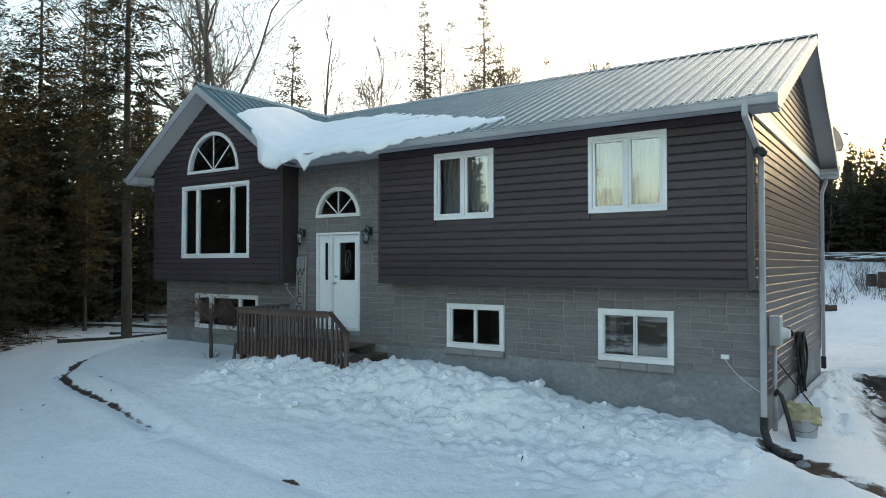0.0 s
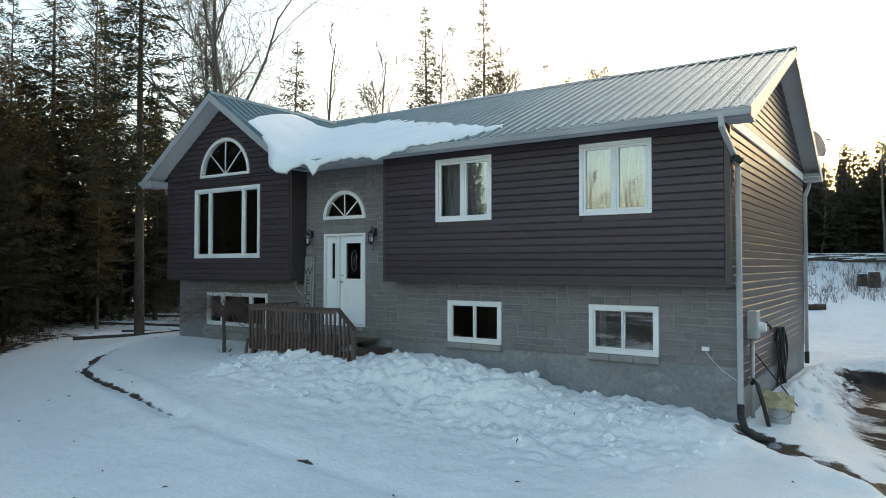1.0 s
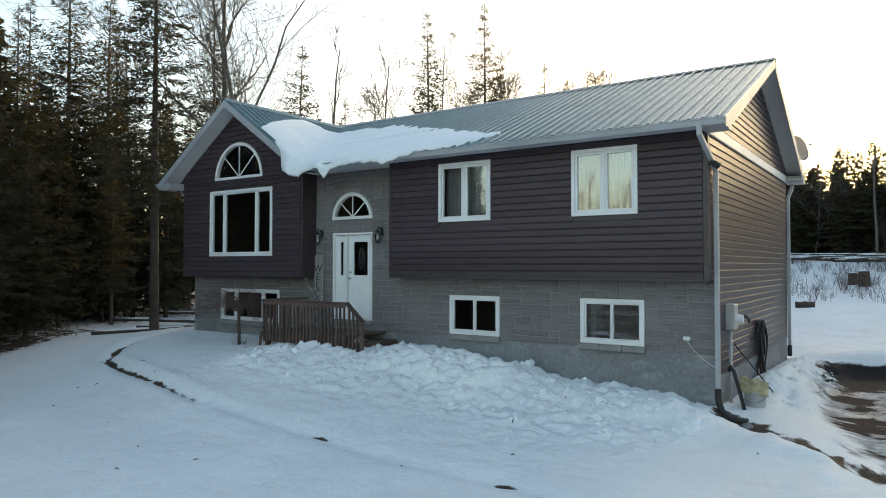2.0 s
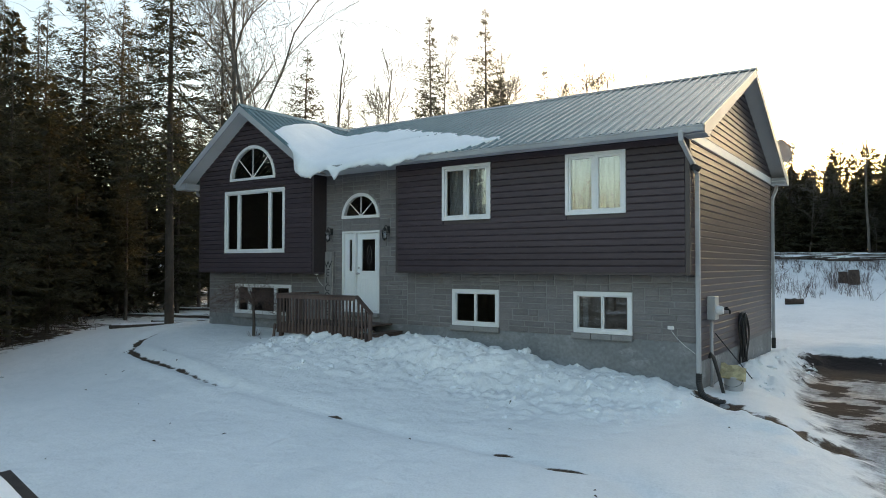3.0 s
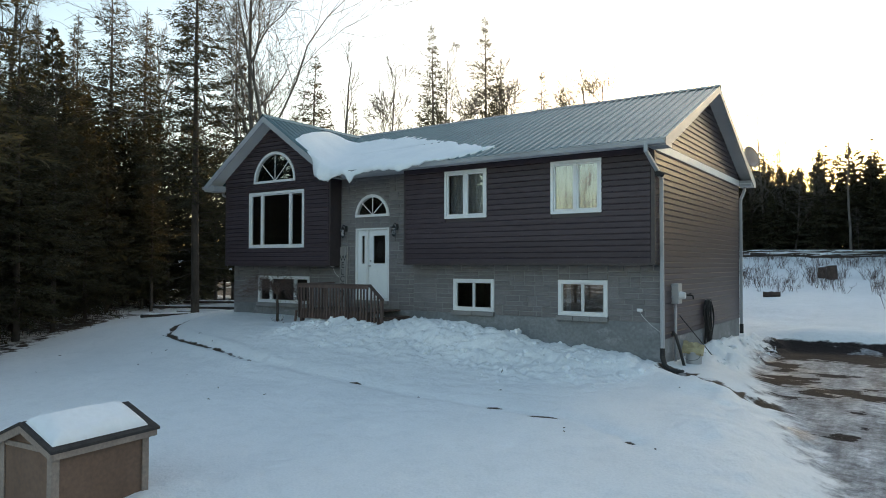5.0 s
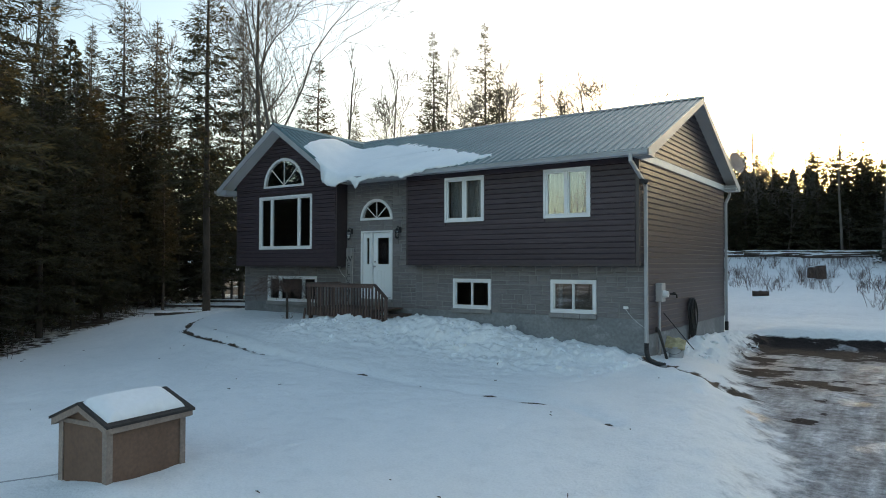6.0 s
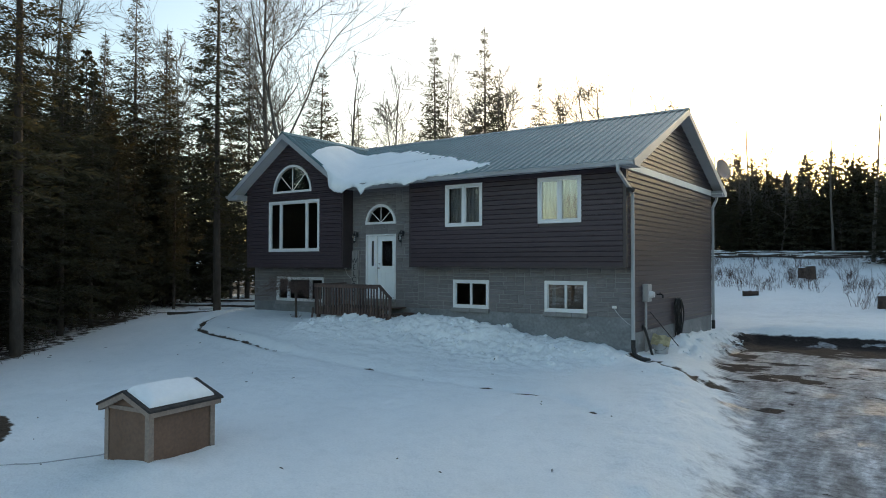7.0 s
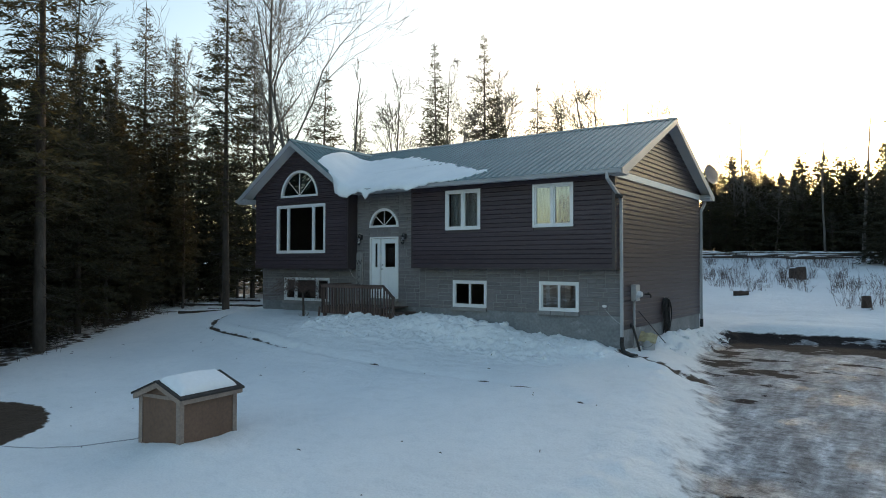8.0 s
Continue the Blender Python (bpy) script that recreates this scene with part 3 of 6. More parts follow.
def panel(name, u0, count, lower, upper, place, parent=roof):
    """A ribbed sheet: count ribs from u0; lower(u) and upper(u) give the ends down the slope."""
    prof = []
    for k in range(count):
        b_ = u0 + k * RIB
        prof += [(b_, 0), (b_ + 0.010, 0), (b_ + 0.020, 0.009), (b_ + 0.035, 0.009), (b_ + 0.045, 0), (b_ + 0.088, 0), (b_ + 0.102, 0.032), (b_ + 0.127, 0.032), (b_ + 0.141, 0), (b_ + 0.184, 0), (b_ + 0.194, 0.009), (b_ + 0.209, 0.009), (b_ + 0.219, 0)]
    prof.append((u0 + count * RIB, 0))
    bm = bmesh.new()
    rows = []
    for u, h in prof:
        rows.append([bm.verts.new(place(u, s, h + d)) for s in (lower(u), upper(u)) for d in (0, -0.012)])
    for a, b_ in zip(rows, rows[1:]):
        bm.faces.new((a[0], b_[0], b_[2], a[2]))
        bm.faces.new((a[1], a[3], b_[3], b_[1]))
        bm.faces.new((a[0], a[1], b_[1], b_[0]))
        bm.faces.new((a[2], b_[2], b_[3], a[3]))
    for a in (rows[0], rows[-1]):
        bm.faces.new((a[0], a[2], a[3], a[1]))
    return part(name, bm, ROOF, parent)


cosm = 1 / math.sqrt(1 + SLOPE ** 2)
main_front = lambda u, s, h: (u, s - h * SLOPE * cosm, roof_z(s) + h * cosm)
main_back = lambda u, s, h: (u, 2 * RIDGE_Y - s + h * SLOPE * cosm, roof_z(s) + h * cosm)
u = RX1 - 4 * RIB
while u > RX0 - 0.5:
    panel("roof_panel", u, 4, lambda q: EAVE_Y - 0.07 if q > -9.4 else min(RIDGE_Y - 0.05, max(EAVE_Y, RIDGE_Y - (RIDGE_Z - (BZ - BS * abs(q - BX))) / SLOPE)), lambda q: RIDGE_Y, main_front)
    panel("roof_panel", u, 4, lambda q: EAVE_Y, lambda q: RIDGE_Y, main_back)
    u -= 4 * RIB
cosb = 1 / math.sqrt(1 + BS ** 2)


def valley(y):
    return min(3.06, (BZ - roof_z(min(y, RIDGE_Y))) / BS)


bay_right = lambda v, s, h: (BX + s + h * BS * cosb, v, BZ - BS * s + h * cosb)
bay_left = lambda v, s, h: (BX - s - h * BS * cosb, v, BZ - BS * s + h * cosb)
v = BY
while v < 4.0:
    ribs = 4 if v < 3.2 else 3
    panel("roof_panel", v, ribs, lambda q: max(0.03, valley(q)), lambda q: 0.0, bay_right)
    panel("roof_panel", v, ribs, lambda q: 3.02, lambda q: 0.0, bay_left)
    v += ribs * RIB
# ridge caps
def cap(bm, a, b_, drop, width, along):
    if along == "x":
        prism(bm, [(RIDGE_Y - width, -drop), (RIDGE_Y, 0.03), (RIDGE_Y + width, -drop), (RIDGE_Y, 0.015)], a, b_, lambda u, v, w: (w, u, RIDGE_Z + v + 0.02))
    else:
        prism(bm, [(BX - width, -drop), (BX, 0.03), (BX + width, -drop), (BX, 0.015)], a, b_, lambda u, v, w: (u, w, BZ + v + 0.02))
bm = bmesh.new()
cap(bm, RX0, RX1 + 0.015, 0.055, 0.15, "x")
part("ridge_cap", bm, ROOF, roof)
bm = bmesh.new()
cap(bm, BY - 0.015, 4.1, 0.09, 0.14, "y")
part("ridge_cap", bm, ROOF, roof)
# soffits, fascia, rakes
part("soffit", boxes((ENTRY0 + 0.5, RX1 - 0.03, EAVE_Y + 0.02, Y0 - 0.004, ZE - 0.02, ZE), (ENTRY0, ENTRY1, Y0 - 0.004, YL + 0.03, ZE - 0.02, ZE)), SOFFIT, house, "pale grey aluminium soffit")
part("fascia", boxes((ENTRY0 + 0.5, RX1, EAVE_Y - 0.004, EAVE_Y + 0.018, ZE - 0.03, ZE + 0.075)), GUTTER, house)
part("soffit", boxes((RX0, RX1 - 0.03, Y1, 2 * RIDGE_Y - EAVE_Y, ZE - 0.02, ZE)), SOFFIT, house)
bm = bmesh.new()
for s in (-1, 1):
    y_eave = RIDGE_Y + s * (RIDGE_Y - EAVE_Y)
    y_in = RIDGE_Y + s * (RIDGE_Y - EAVE_Y - 0.03)
    prism(bm, [(y_eave, ZE - 0.10), (y_eave, roof_z(y_eave) - 0.014), (RIDGE_Y, RIDGE_Z - 0.014), (RIDGE_Y, RIDGE_Z - 0.19), (y_eave - s * 0.28, ZE - 0.10)], 0, 0.025, lambda u, v, w: (RX1 - 0.004 - w, u, v))
part("rake_board", bm, GUTTER, house, "pale grey rake board")
bm = bmesh.new()
for s in (-1, 1):
    y_eave = RIDGE_Y + s * (RIDGE_Y - EAVE_Y - 0.02)
    prism(bm, [(y_eave, roof_z(y_eave) - 0.06), (RIDGE_Y, RIDGE_Z - 0.07), (RIDGE_Y, RIDGE_Z - 0.09), (y_eave, roof_z(y_eave) - 0.08)], X1 - 0.02, RX1 - 0.03, lambda u, v, w: (w, u, v))
part("soffit", bm, SOFFIT, house, "pale grey sloping gable soffit")
part("eave_return", boxes((X1 + 0.004, RX1 - 0.033, Y1 + 0.02, 2 * RIDGE_Y - EAVE_Y - 0.02, ZE - 0.10, ZE + 0.09)), GUTTER, house)
part("eave_return", boxes((X1 + 0.004, RX1 - 0.033, EAVE_Y + 0.02, Y0 - 0.02, ZE - 0.10, ZE + 0.06)), GUTTER, house)
# small gable: rakes and soffit
bm, bs = bmesh.new(), bmesh.new()
for s in (-1, 1):
    e, w0 = BX + s * 3.03, BX + s * 3.0
    zt = lambda q: BZ - BS * abs(q - BX) - 0.014
    prism(bm, [(e, zt(e) - 0.17), (e, zt(e)), (BX, zt(BX)), (BX, zt(BX) - 0.21), (e - s * 0.06, zt(e) - 0.17)], 0, 0.025, lambda u, v, w: (u, BY + 0.004 + w, v))
    prism(bs, [(w0, zt(w0) - 0.12), (BX, zt(BX) - 0.12), (BX, zt(BX) - 0.14), (w0, zt(w0) - 0.14)], BY + 0.03, Y0 + 0.02, lambda u, v, w: (u, w, v))
part("rake_board", bm, GUTTER, house, "pale grey rake board")
part("soffit", bs, SOFFIT, house, "pale grey sloping gable soffit")
e = BX - 3.03
part("eave_return", boxes((e - 0.02, X0 - 0.004, BY + 0.03, Y0, ZE - 0.16, ZE + 0.03)), GUTTER, house)
part("soffit", boxes((e, X0 - 0.004, Y0 + 0.003, Y1, ZE - 0.06, ZE - 0.04)), SOFFIT, house)
# frieze band on the end wall
part("frieze_band", boxes((X1 + 0.003, X1 + 0.028, Y0 - 0.015, Y1 + 0.01, ZE - 0.09, ZE + 0.10), bevel=0.004), WHITE, house, "white band below the end gable")


def gutter(bm, place, a, b_):
    prism(bm, [(0, 0), (0.012, 0), (0.014, -0.085), (0.09, -0.085), (0.105, -0.05), (0.112, -0.012), (0.128, -0.004), (0.128, 0.012), (0.100, 0.010), (0.098, -0.045), (0.082, -0.098), (0.0, -0.098)], a, b_, place)


bm = bmesh.new()
gutter(bm, lambda u, v, w: (w, EAVE_Y - 0.006 - u, EAVE_Z - 0.050 + v), ENTRY0 + 0.5, RX1 + 0.004)
part("gutter", bm, GUTTER, house, "weathered pale gutter along the eave")
bm = bmesh.new()
gutter(bm, lambda u, v, w: (BX - 3.04 - u, w, BZ - BS * 3.03 - 0.03 + v), BY - 0.01, Y1)
part("gutter", bm, GUTTER, house)


def square_pipe(points, half):
    """A square pipe through points (mitred by rings)."""
    bm, rings, pts = bmesh.new(), [], [Vector(p) for p in points]
    for i, p in enumerate(pts):
        d = ((pts[min(i + 1, len(pts) - 1)] - p).normalized() + (p - pts[max(i - 1, 0)]).normalized()).normalized()
        side = Vector((1, 0, 0))
        u = (side - d * side.dot(d)).normalized()
        w = d.cross(u)
        rings.append([bm.verts.new(p + u * half * a + w * half * b_) for a, b_ in ((-1, -1), (1, -1), (1, 1), (-1, 1))])
    for a, b_ in zip(rings, rings[1:]):
        for k in range(4):
            bm.faces.new((a[k], a[(k + 1) % 4], b_[(k + 1) % 4], b_[k]))
    bm.faces.new(rings[0][::-1])
    bm.faces.new(rings[-1])
    bmesh.ops.bevel(bm, geom=[q for q in bm.edges], offset=half * 0.25, segments=1, affect="EDGES")
    return bm


part("downspout", square_pipe([(0.02, EAVE_Y - 0.07, 4.93), (0.02, EAVE_Y - 0.07, 4.76), (0.07, 0.10, 4.36), (0.075, 0.28, 4.25), (0.075, 0.30, 0.36)], 0.042), GUTTER, house, "pale square downspout")
part("downspout", square_pipe([(0.12, Y1 + 0.42, ZE - 0.10), (0.12, Y1 + 0.36, 4.75), (0.06, Y1 + 0.07, 4.45), (0.06, Y1 + 0.06, 0.36)], 0.042), GUTTER, house, "pale square downspout")
part("downspout_shoe", square_pipe([(0.06, Y1 + 0.06, 0.36), (0.06, Y1 + 0.06, 0.05)], 0.055), RUBBER, house, "black downspout foot")
part("downspout", square_pipe([(BX - 3.1, 0.3, 4.88), (BX - 3.1, 0.32, 4.75), (X0 - 0.05, 0.45, 4.55), (X0 - 0.05, 0.45, 4.2)], 0.04), GUTTER, house)


# ---- windows and door ----
def bar(bm, a, b_, half, y0, y1):
    d = (Vector(b_) - Vector(a)).normalized() * half
    n_ = Vector((-d.y, d.x))
    pts = [Vector(a) + n_, Vector(b_) + n_, Vector(b_) - n_, Vector(a) - n_]
    prism(bm, [(p.x, p.y) for p in pts], y0, y1, lambda u, v, w: (u, w, v))


def ring_frame(bm, u0, u1, v0, v1, width, y0, y1, bevel=0.005):
    for q in ((u0, u1, y0, y1, v1 - width, v1), (u0, u1, y0, y1, v0, v0 + width), (u0, u0 + width, y0, y1, v0 + width, v1 - width), (u1 - width, u1, y0, y1, v0 + width, v1 - width)):
        box(bm, *q, bevel=bevel)


def window(name, hole, y, splits, casing=0.06, sash=0.045, label="", curtains=(), bar_half=0.028):
    """A white window; splits are the fractions at which the mullions stand."""
    u0, u1, v0, v1 = hole
    w = part(name, bmesh.new(), WHITE, house, label)
    bm = bmesh.new()
    ring_frame(bm, u0 - 0.01, u1 + 0.01, v0 - 0.01, v1 + 0.01, casing + 0.01, y - 0.035, y + 0.10)
    part("frame", bm, WHITE, w)
    edges = [u0 + casing] + [u0 + casing + (u1 - u0 - 2 * casing) * s for s in splits] + [u1 - casing]
    for s in edges[1:-1]:
        part("mullion", boxes((s - bar_half, s + bar_half, y - 0.022, y + 0.10, v0 + casing, v1 - casing), bevel=0.004), WHITE, w)
    for k, (a, b_) in enumerate(zip(edges, edges[1:])):
        a2, b2 = a + (bar_half if k else 0) + 0.002, b_ - (bar_half if k < len(edges) - 2 else 0) - 0.002
        bm = bmesh.new()
        ring_frame(bm, a2, b2, v0 + casing + 0.002, v1 - casing - 0.002, sash, y - 0.008, y + 0.06, 0.003)
        part("sash", bm, WHITE, w)
        g = part("pane", boxes((a2 + sash - 0.004, b2 - sash + 0.004, y + 0.022, y + 0.030, v0 + casing + sash - 0.004, v1 - casing - sash + 0.004)), GLASS, w)
        g.visible_shadow = False
    for a, b_, c0, c1 in curtains:
        n_ = 28
        bm = bmesh.new()
        top = [(u0 + (u1 - u0) * (a + (b_ - a) * i / n_), y + 0.24 + 0.025 * math.sin(i * 1.9) + 0.01 * math.sin(i * 0.7)) for i in range(n_ + 1)]
        rows = [[bm.verts.new((p, q + d, v0 + (v1 - v0) * zf)) for p, q in top for d in (0, 0.004)] for zf in (c0, c1)]
        for i in range(n_):
            for d in (0, 1):
                bm.faces.new((rows[0][2 * i + d], rows[0][2 * i + 2 + d], rows[1][2 * i + 2 + d], rows[1][2 * i + d]))
        part("curtain", bm, CURTAIN, w, "pale drawn-back curtain")
    return w


def half_round(name, hole, y, label):
    u0, u1, v0, _ = hole
    c_, r_ = (u0 + u1) / 2, (u1 - u0) / 2
    w = part(name, bmesh.new(), WHITE, house, label)
    bm, n_ = bmesh.new(), 28
    for k in range(n_):
        p, q = math.pi * k / n_, math.pi * (k + 1) / n_
        pts = [(c_ + s * math.cos(t), v0 + s * math.sin(t)) for s, t in ((r_ + 0.01, p), (r_ + 0.01, q), (r_ - 0.075, q), (r_ - 0.075, p))]
        prism(bm, pts, y - 0.035, y + 0.08, lambda u, v, w_: (u, w_, v))
    bmesh.ops.remove_doubles(bm, verts=bm.verts, dist=1e-5)
    box(bm, u0 - 0.01, u1 + 0.01, y - 0.037, y + 0.08, v0 - 0.01, v0 + 0.065, bevel=0.004)
    part("frame", bm, WHITE, w)
    for t in (45, 90, 135):
        bm = bmesh.new()
        bar(bm, (c_, v0 + 0.05), (c_ + (r_ - 0.07) * math.cos(radians(t)), v0 + (r_ - 0.07) * math.sin(radians(t))), 0.012, y + 0.004, y + 0.018)
        part("grille_bar", bm, WHITE, w)
    bm = bmesh.new()
    pts = [(c_ + (r_ - 0.07) * math.cos(math.pi * k / n_), v0 + 0.05 + (r_ - 0.10) * math.sin(math.pi * k / n_)) for k in range(n_ + 1)]
    prism(bm, pts, y + 0.022, y + 0.030, lambda u, v, w_: (u, w_, v))
    part("pane", bm, GLASS, w).visible_shadow = False
    return w


window("window", UM, Y0, (0.5,), label="white two-sash casement window", curtains=((0.03, 0.97, 0.02, 0.98),))
window("window", UR, Y0, (0.5,), label="white two-sash casement window with a blind", curtains=((0.03, 0.97, 0.02, 0.98),))
for h in (LM, LR):
    w = window("window", h, YL + 0.01, (0.5,), 0.075, 0.022, "white sliding basement window with dark panes", curtains=((0.08, 0.17, 0.02, 0.98),) if h is LR else (), bar_half=0.008)
    n_ = 3 if h is LR else 2
    for k in range(n_):
        a, b_ = h[0] - 0.05 + (h[1] - h[0] + 0.08) * k / n_, h[0] - 0.05 + (h[1] - h[0] + 0.08) * (k + 1) / n_
        part("sill", boxes((a + 0.004, b_ - 0.004, YL - 0.075, YL + 0.06, h[2] - 0.135, h[2] - 0.012), bevel=0.012), MORTAR, w, "pale stone sill block")
window("window", BW, Y0, (0.22, 0.77), 0.075, 0.03, "large white three-part picture window")
w = window("window", BL, YL + 0.01, (0.24, 0.74), 0.06, 0.03, "white basement window behind the shrub")
part("sill", boxes((BL[0] - 0.05, BL[1] + 0.05, YL - 0.075, YL + 0.06, BL[2] - 0.14, BL[2] - 0.012), bevel=0.012), MORTAR, w, "pale stone sill")
half_round("window", BH, Y0, "white half-round window with spoke bars")
half_round("window", DH, YL + 0.01, "white half-round window above the door")

# entry door with sidelight
door = part("door", bmesh.new(), DOORWHITE, house, "white entry door with dark glass and sidelight")
dy = YL + 0.04
bm = bmesh.new()
ring_frame(bm, DOOR[0], DOOR[1], DOOR[2] + 0.0, DOOR[3], 0.05, dy - 0.05, dy + 0.10)
box(bm, DOOR[0] + 0.43, DOOR[0] + 0.49, dy - 0.045, dy + 0.10, DOOR[2] + 0.051, DOOR[3] - 0.051, bevel=0.004)
part("door_frame", bm, WHITE, door)
a0, a1, z0, z1 = DOOR[0] + 0.495, DOOR[1] - 0.055, DOOR[2] + 0.06, DOOR[3] - 0.055
g0, g1, gb, gt = a0 + 0.17, a1 - 0.13, z0 + 1.05, z1 - 0.17
dy += 0.028
a0, a1 = a0 + 0.006, a1 - 0.006
bm = boxes((a0, g0, dy, dy + 0.045, z0, z1), (g1, a1, dy, dy + 0.045, z0, z1), (g0, g1, dy, dy + 0.045, z0, gb), (g0, g1, dy, dy + 0.045, gt, z1))
part("door_leaf", bm, DOORWHITE, door)
bm = bmesh.new()
ring_frame(bm, g0 - 0.03, g1 + 0.03, gb - 0.03, gt + 0.03, 0.035, dy - 0.012, dy + 0.002, 0.003)
for q0, q1 in ((a0 + 0.12, (a0 + a1) / 2 - 0.05), ((a0 + a1) / 2 + 0.05, a1 - 0.12)):
    ring_frame(bm, q0, q1, z0 + 0.2, gb - 0.2, 0.03, dy - 0.008, dy + 0.002, 0.003)
part("moulding", bm, DOORWHITE, door)
part("pane", boxes((g0, g1, dy + 0.015, dy + 0.023, gb, gt)), GLASS, door).visible_shadow = False
bm = bmesh.new()
cx, cz = (g0 + g1) / 2 + 0.01, (gb + gt) / 2
ov = [(cx + 0.085 * math.cos(math.tau * k / 24), cz + 0.25 * math.sin(math.tau * k / 24)) for k in range(24)]
tube(bm, [(u, dy + 0.012, v) for u, v in ov] + [(ov[0][0], dy + 0.012, ov[0][1])], 0.005, 4)
tube(bm, [(cx + 0.03 * math.cos(k), dy + 0.012, cz - 0.12 + 0.03 * k) for k in range(9)], 0.004, 4)
part("glass_ornament", bm, SIGNBOARD, door, "oval leaded ornament")
s0, s1 = DOOR[0] + 0.055, DOOR[0] + 0.425
bm = boxes((s0, s0 + 0.15, dy, dy + 0.045, z0, z1), (s1 - 0.12, s1, dy, dy + 0.045, z0, z1), (s0 + 0.15, s1 - 0.12, dy, dy + 0.045, z0, gb), (s0 + 0.15, s1 - 0.12, dy, dy + 0.045, gt, z1))
part("sidelight", bm, DOORWHITE, door, "white sidelight panel")
part("pane", boxes((s0 + 0.15, s1 - 0.12, dy + 0.015, dy + 0.023, gb, gt)), GLASS, door).visible_shadow = False
dy -= 0.028
part("threshold", boxes((DOOR[0] - 0.02, DOOR[1] + 0.02, YL - 0.09, dy + 0.08, DOOR[2] - 0.10, DOOR[2] - 0.003), bevel=0.01), MORTAR, door, "pale stone threshold")
bm = bmesh.new()
dy += 0.028
tube(bm, [(a0 + 0.06, dy, z0 + 0.98), (a0 + 0.06, dy - 0.06, z0 + 0.98)], 0.022, 10)
tube(bm, [(a0 + 0.06, dy - 0.05, z0 + 0.98), (a0 + 0.06, dy - 0.085, z0 + 0.98)], 0.032, 10)
tube(bm, [(a0 + 0.06, dy, z0 + 1.13), (a0 + 0.06, dy - 0.03, z0 + 1.13)], 0.026, 10)
part("door_handle", bm, GREYMETAL, door, "brushed metal knob and deadbolt", True)

# ---- roof snow ----
def build_roof_snow():
    xs = np.linspace(-12.28, -4.2, 170)
    low = np.interp(xs, [-12.3, -12.22, -11.9, -11.45, -11.2, -10.4, -10.05, -9.8, -5.9, -5.2, -4.6, -4.2], [2.5, 2.1, 1.0, 0.0, -0.36, -0.54, -0.70, -0.78, -0.76, -0.64, -0.25, 0.10])
    high = np.interp(xs, [-12.3, -12.1, -11.5, -10.8, -9.6, -8.6, -7.6, -6.5, -5.2, -4.2], [2.5, 2.9, 3.2, 3.3, 3.1, 2.75, 2.1, 1.42, 0.66, 0.13])
    low = low + (vnoise(xs * 5, xs * 0, 61) - 0.5) * 0.10
    high = high + (vnoise(xs * 1.4, xs * 0, 62) - 0.5) * 0.22 + (vnoise(xs * 6.0, xs * 0, 66) - 0.5) * 0.26 + (vnoise(xs * 15.0, xs * 0, 67) - 0.5) * 0.10
    wide = np.clip((high - low) / 0.8, 0, 1)
    # foot of the overhanging lip, with its tongues
    lip = np.interp(xs, [-10.1, -9.95, -9.6, -9.38, -9.2, -9.0, -8.7, -8.55, -8.38, -8.1, -7.05, -6.7, -6.35, -5.6, -4.2], [5.1, 4.90, 4.78, 4.69, 4.78, 4.88, 4.84, 4.58, 4.80, 4.88, 4.91, 4.80, 4.90, 5.02, 5.06])
    lip = lip + (vnoise(xs * 7, xs * 0, 63) - 0.5) * 0.07 + (vnoise(xs * 17, xs * 0, 64) - 0.5) * 0.035
    ts = np.concatenate([np.linspace(0, 0.12, 8)[:-1] ** 1.0, np.linspace(0.12, 1, 46)])
    top, bottom = [], []
    for i, x in enumerate(xs):
        y = low[i] + (high[i] - low[i]) * ts
        yc = np.maximum(y, EAVE_Y)
        main = RIDGE_Z - SLOPE * np.abs(yc - RIDGE_Y)
        bay = BZ - BS * abs(x - BX) + 0 * y
        base = np.logaddexp(main / 0.12, bay / 0.12) * 0.12 + 0.005
        over = np.maximum(0, EAVE_Y - y) / 0.25
        prof = np.clip(4 * ts * (1 - ts), 0, 1) ** 0.33
        thick = (0.075 + 0.07 * fbm(x * 1.1 + 0 * y, y * 1.1, 65, 3) + 0.03 * fbm(x * 5.0 + 0 * y, y * 5.0, 68, 3)) * prof * (0.25 + 0.75 * wide[i]) * (1.1 - 0.75 * ts)
        crease = np.abs((y - 0.9) - (x + 9.2) * 0.28)
        thick = thick - 0.07 * np.exp(-(crease / 0.07) ** 2) * (prof > 0.7) * (-9.6 < x < -6.9)
        sag = (over / max(0.3, over.max())) ** 1.8 * max(0.02, float(base[np.argmin(np.abs(y - EAVE_Y))]) - lip[i]) / 1.12
        top.append(np.stack([x + 0 * y, y, base + thick - sag], -1))
        bottom.append(np.stack([x + 0 * y, y + 0.03 * over, base - 0.03 * prof * (over > 0) - sag * 1.12 - 0.015 * (over <= 0)], -1))
    w_, h_ = len(xs), len(ts)
    verts = np.concatenate([np.array(top).reshape(-1, 3), np.array(bottom).reshape(-1, 3)])
    i = np.arange(w_ * h_).reshape(w_, h_)
    q = np.stack([i[:-1, :-1], i[1:, :-1], i[1:, 1:], i[:-1, 1:]], -1).reshape(-1, 4)
    loop = np.concatenate([i[:, 0], i[-1, 1:], i[-2::-1, -1], i[0, -2:0:-1]])
    nxt = np.roll(loop, -1)
    faces = np.concatenate([q, q[:, ::-1] + w_ * h_, np.stack([loop, loop + w_ * h_, nxt + w_ * h_, nxt], -1)])
    me = bpy.data.meshes.new("roof_snow")
    me.from_pydata(verts.tolist(), [], faces.tolist())
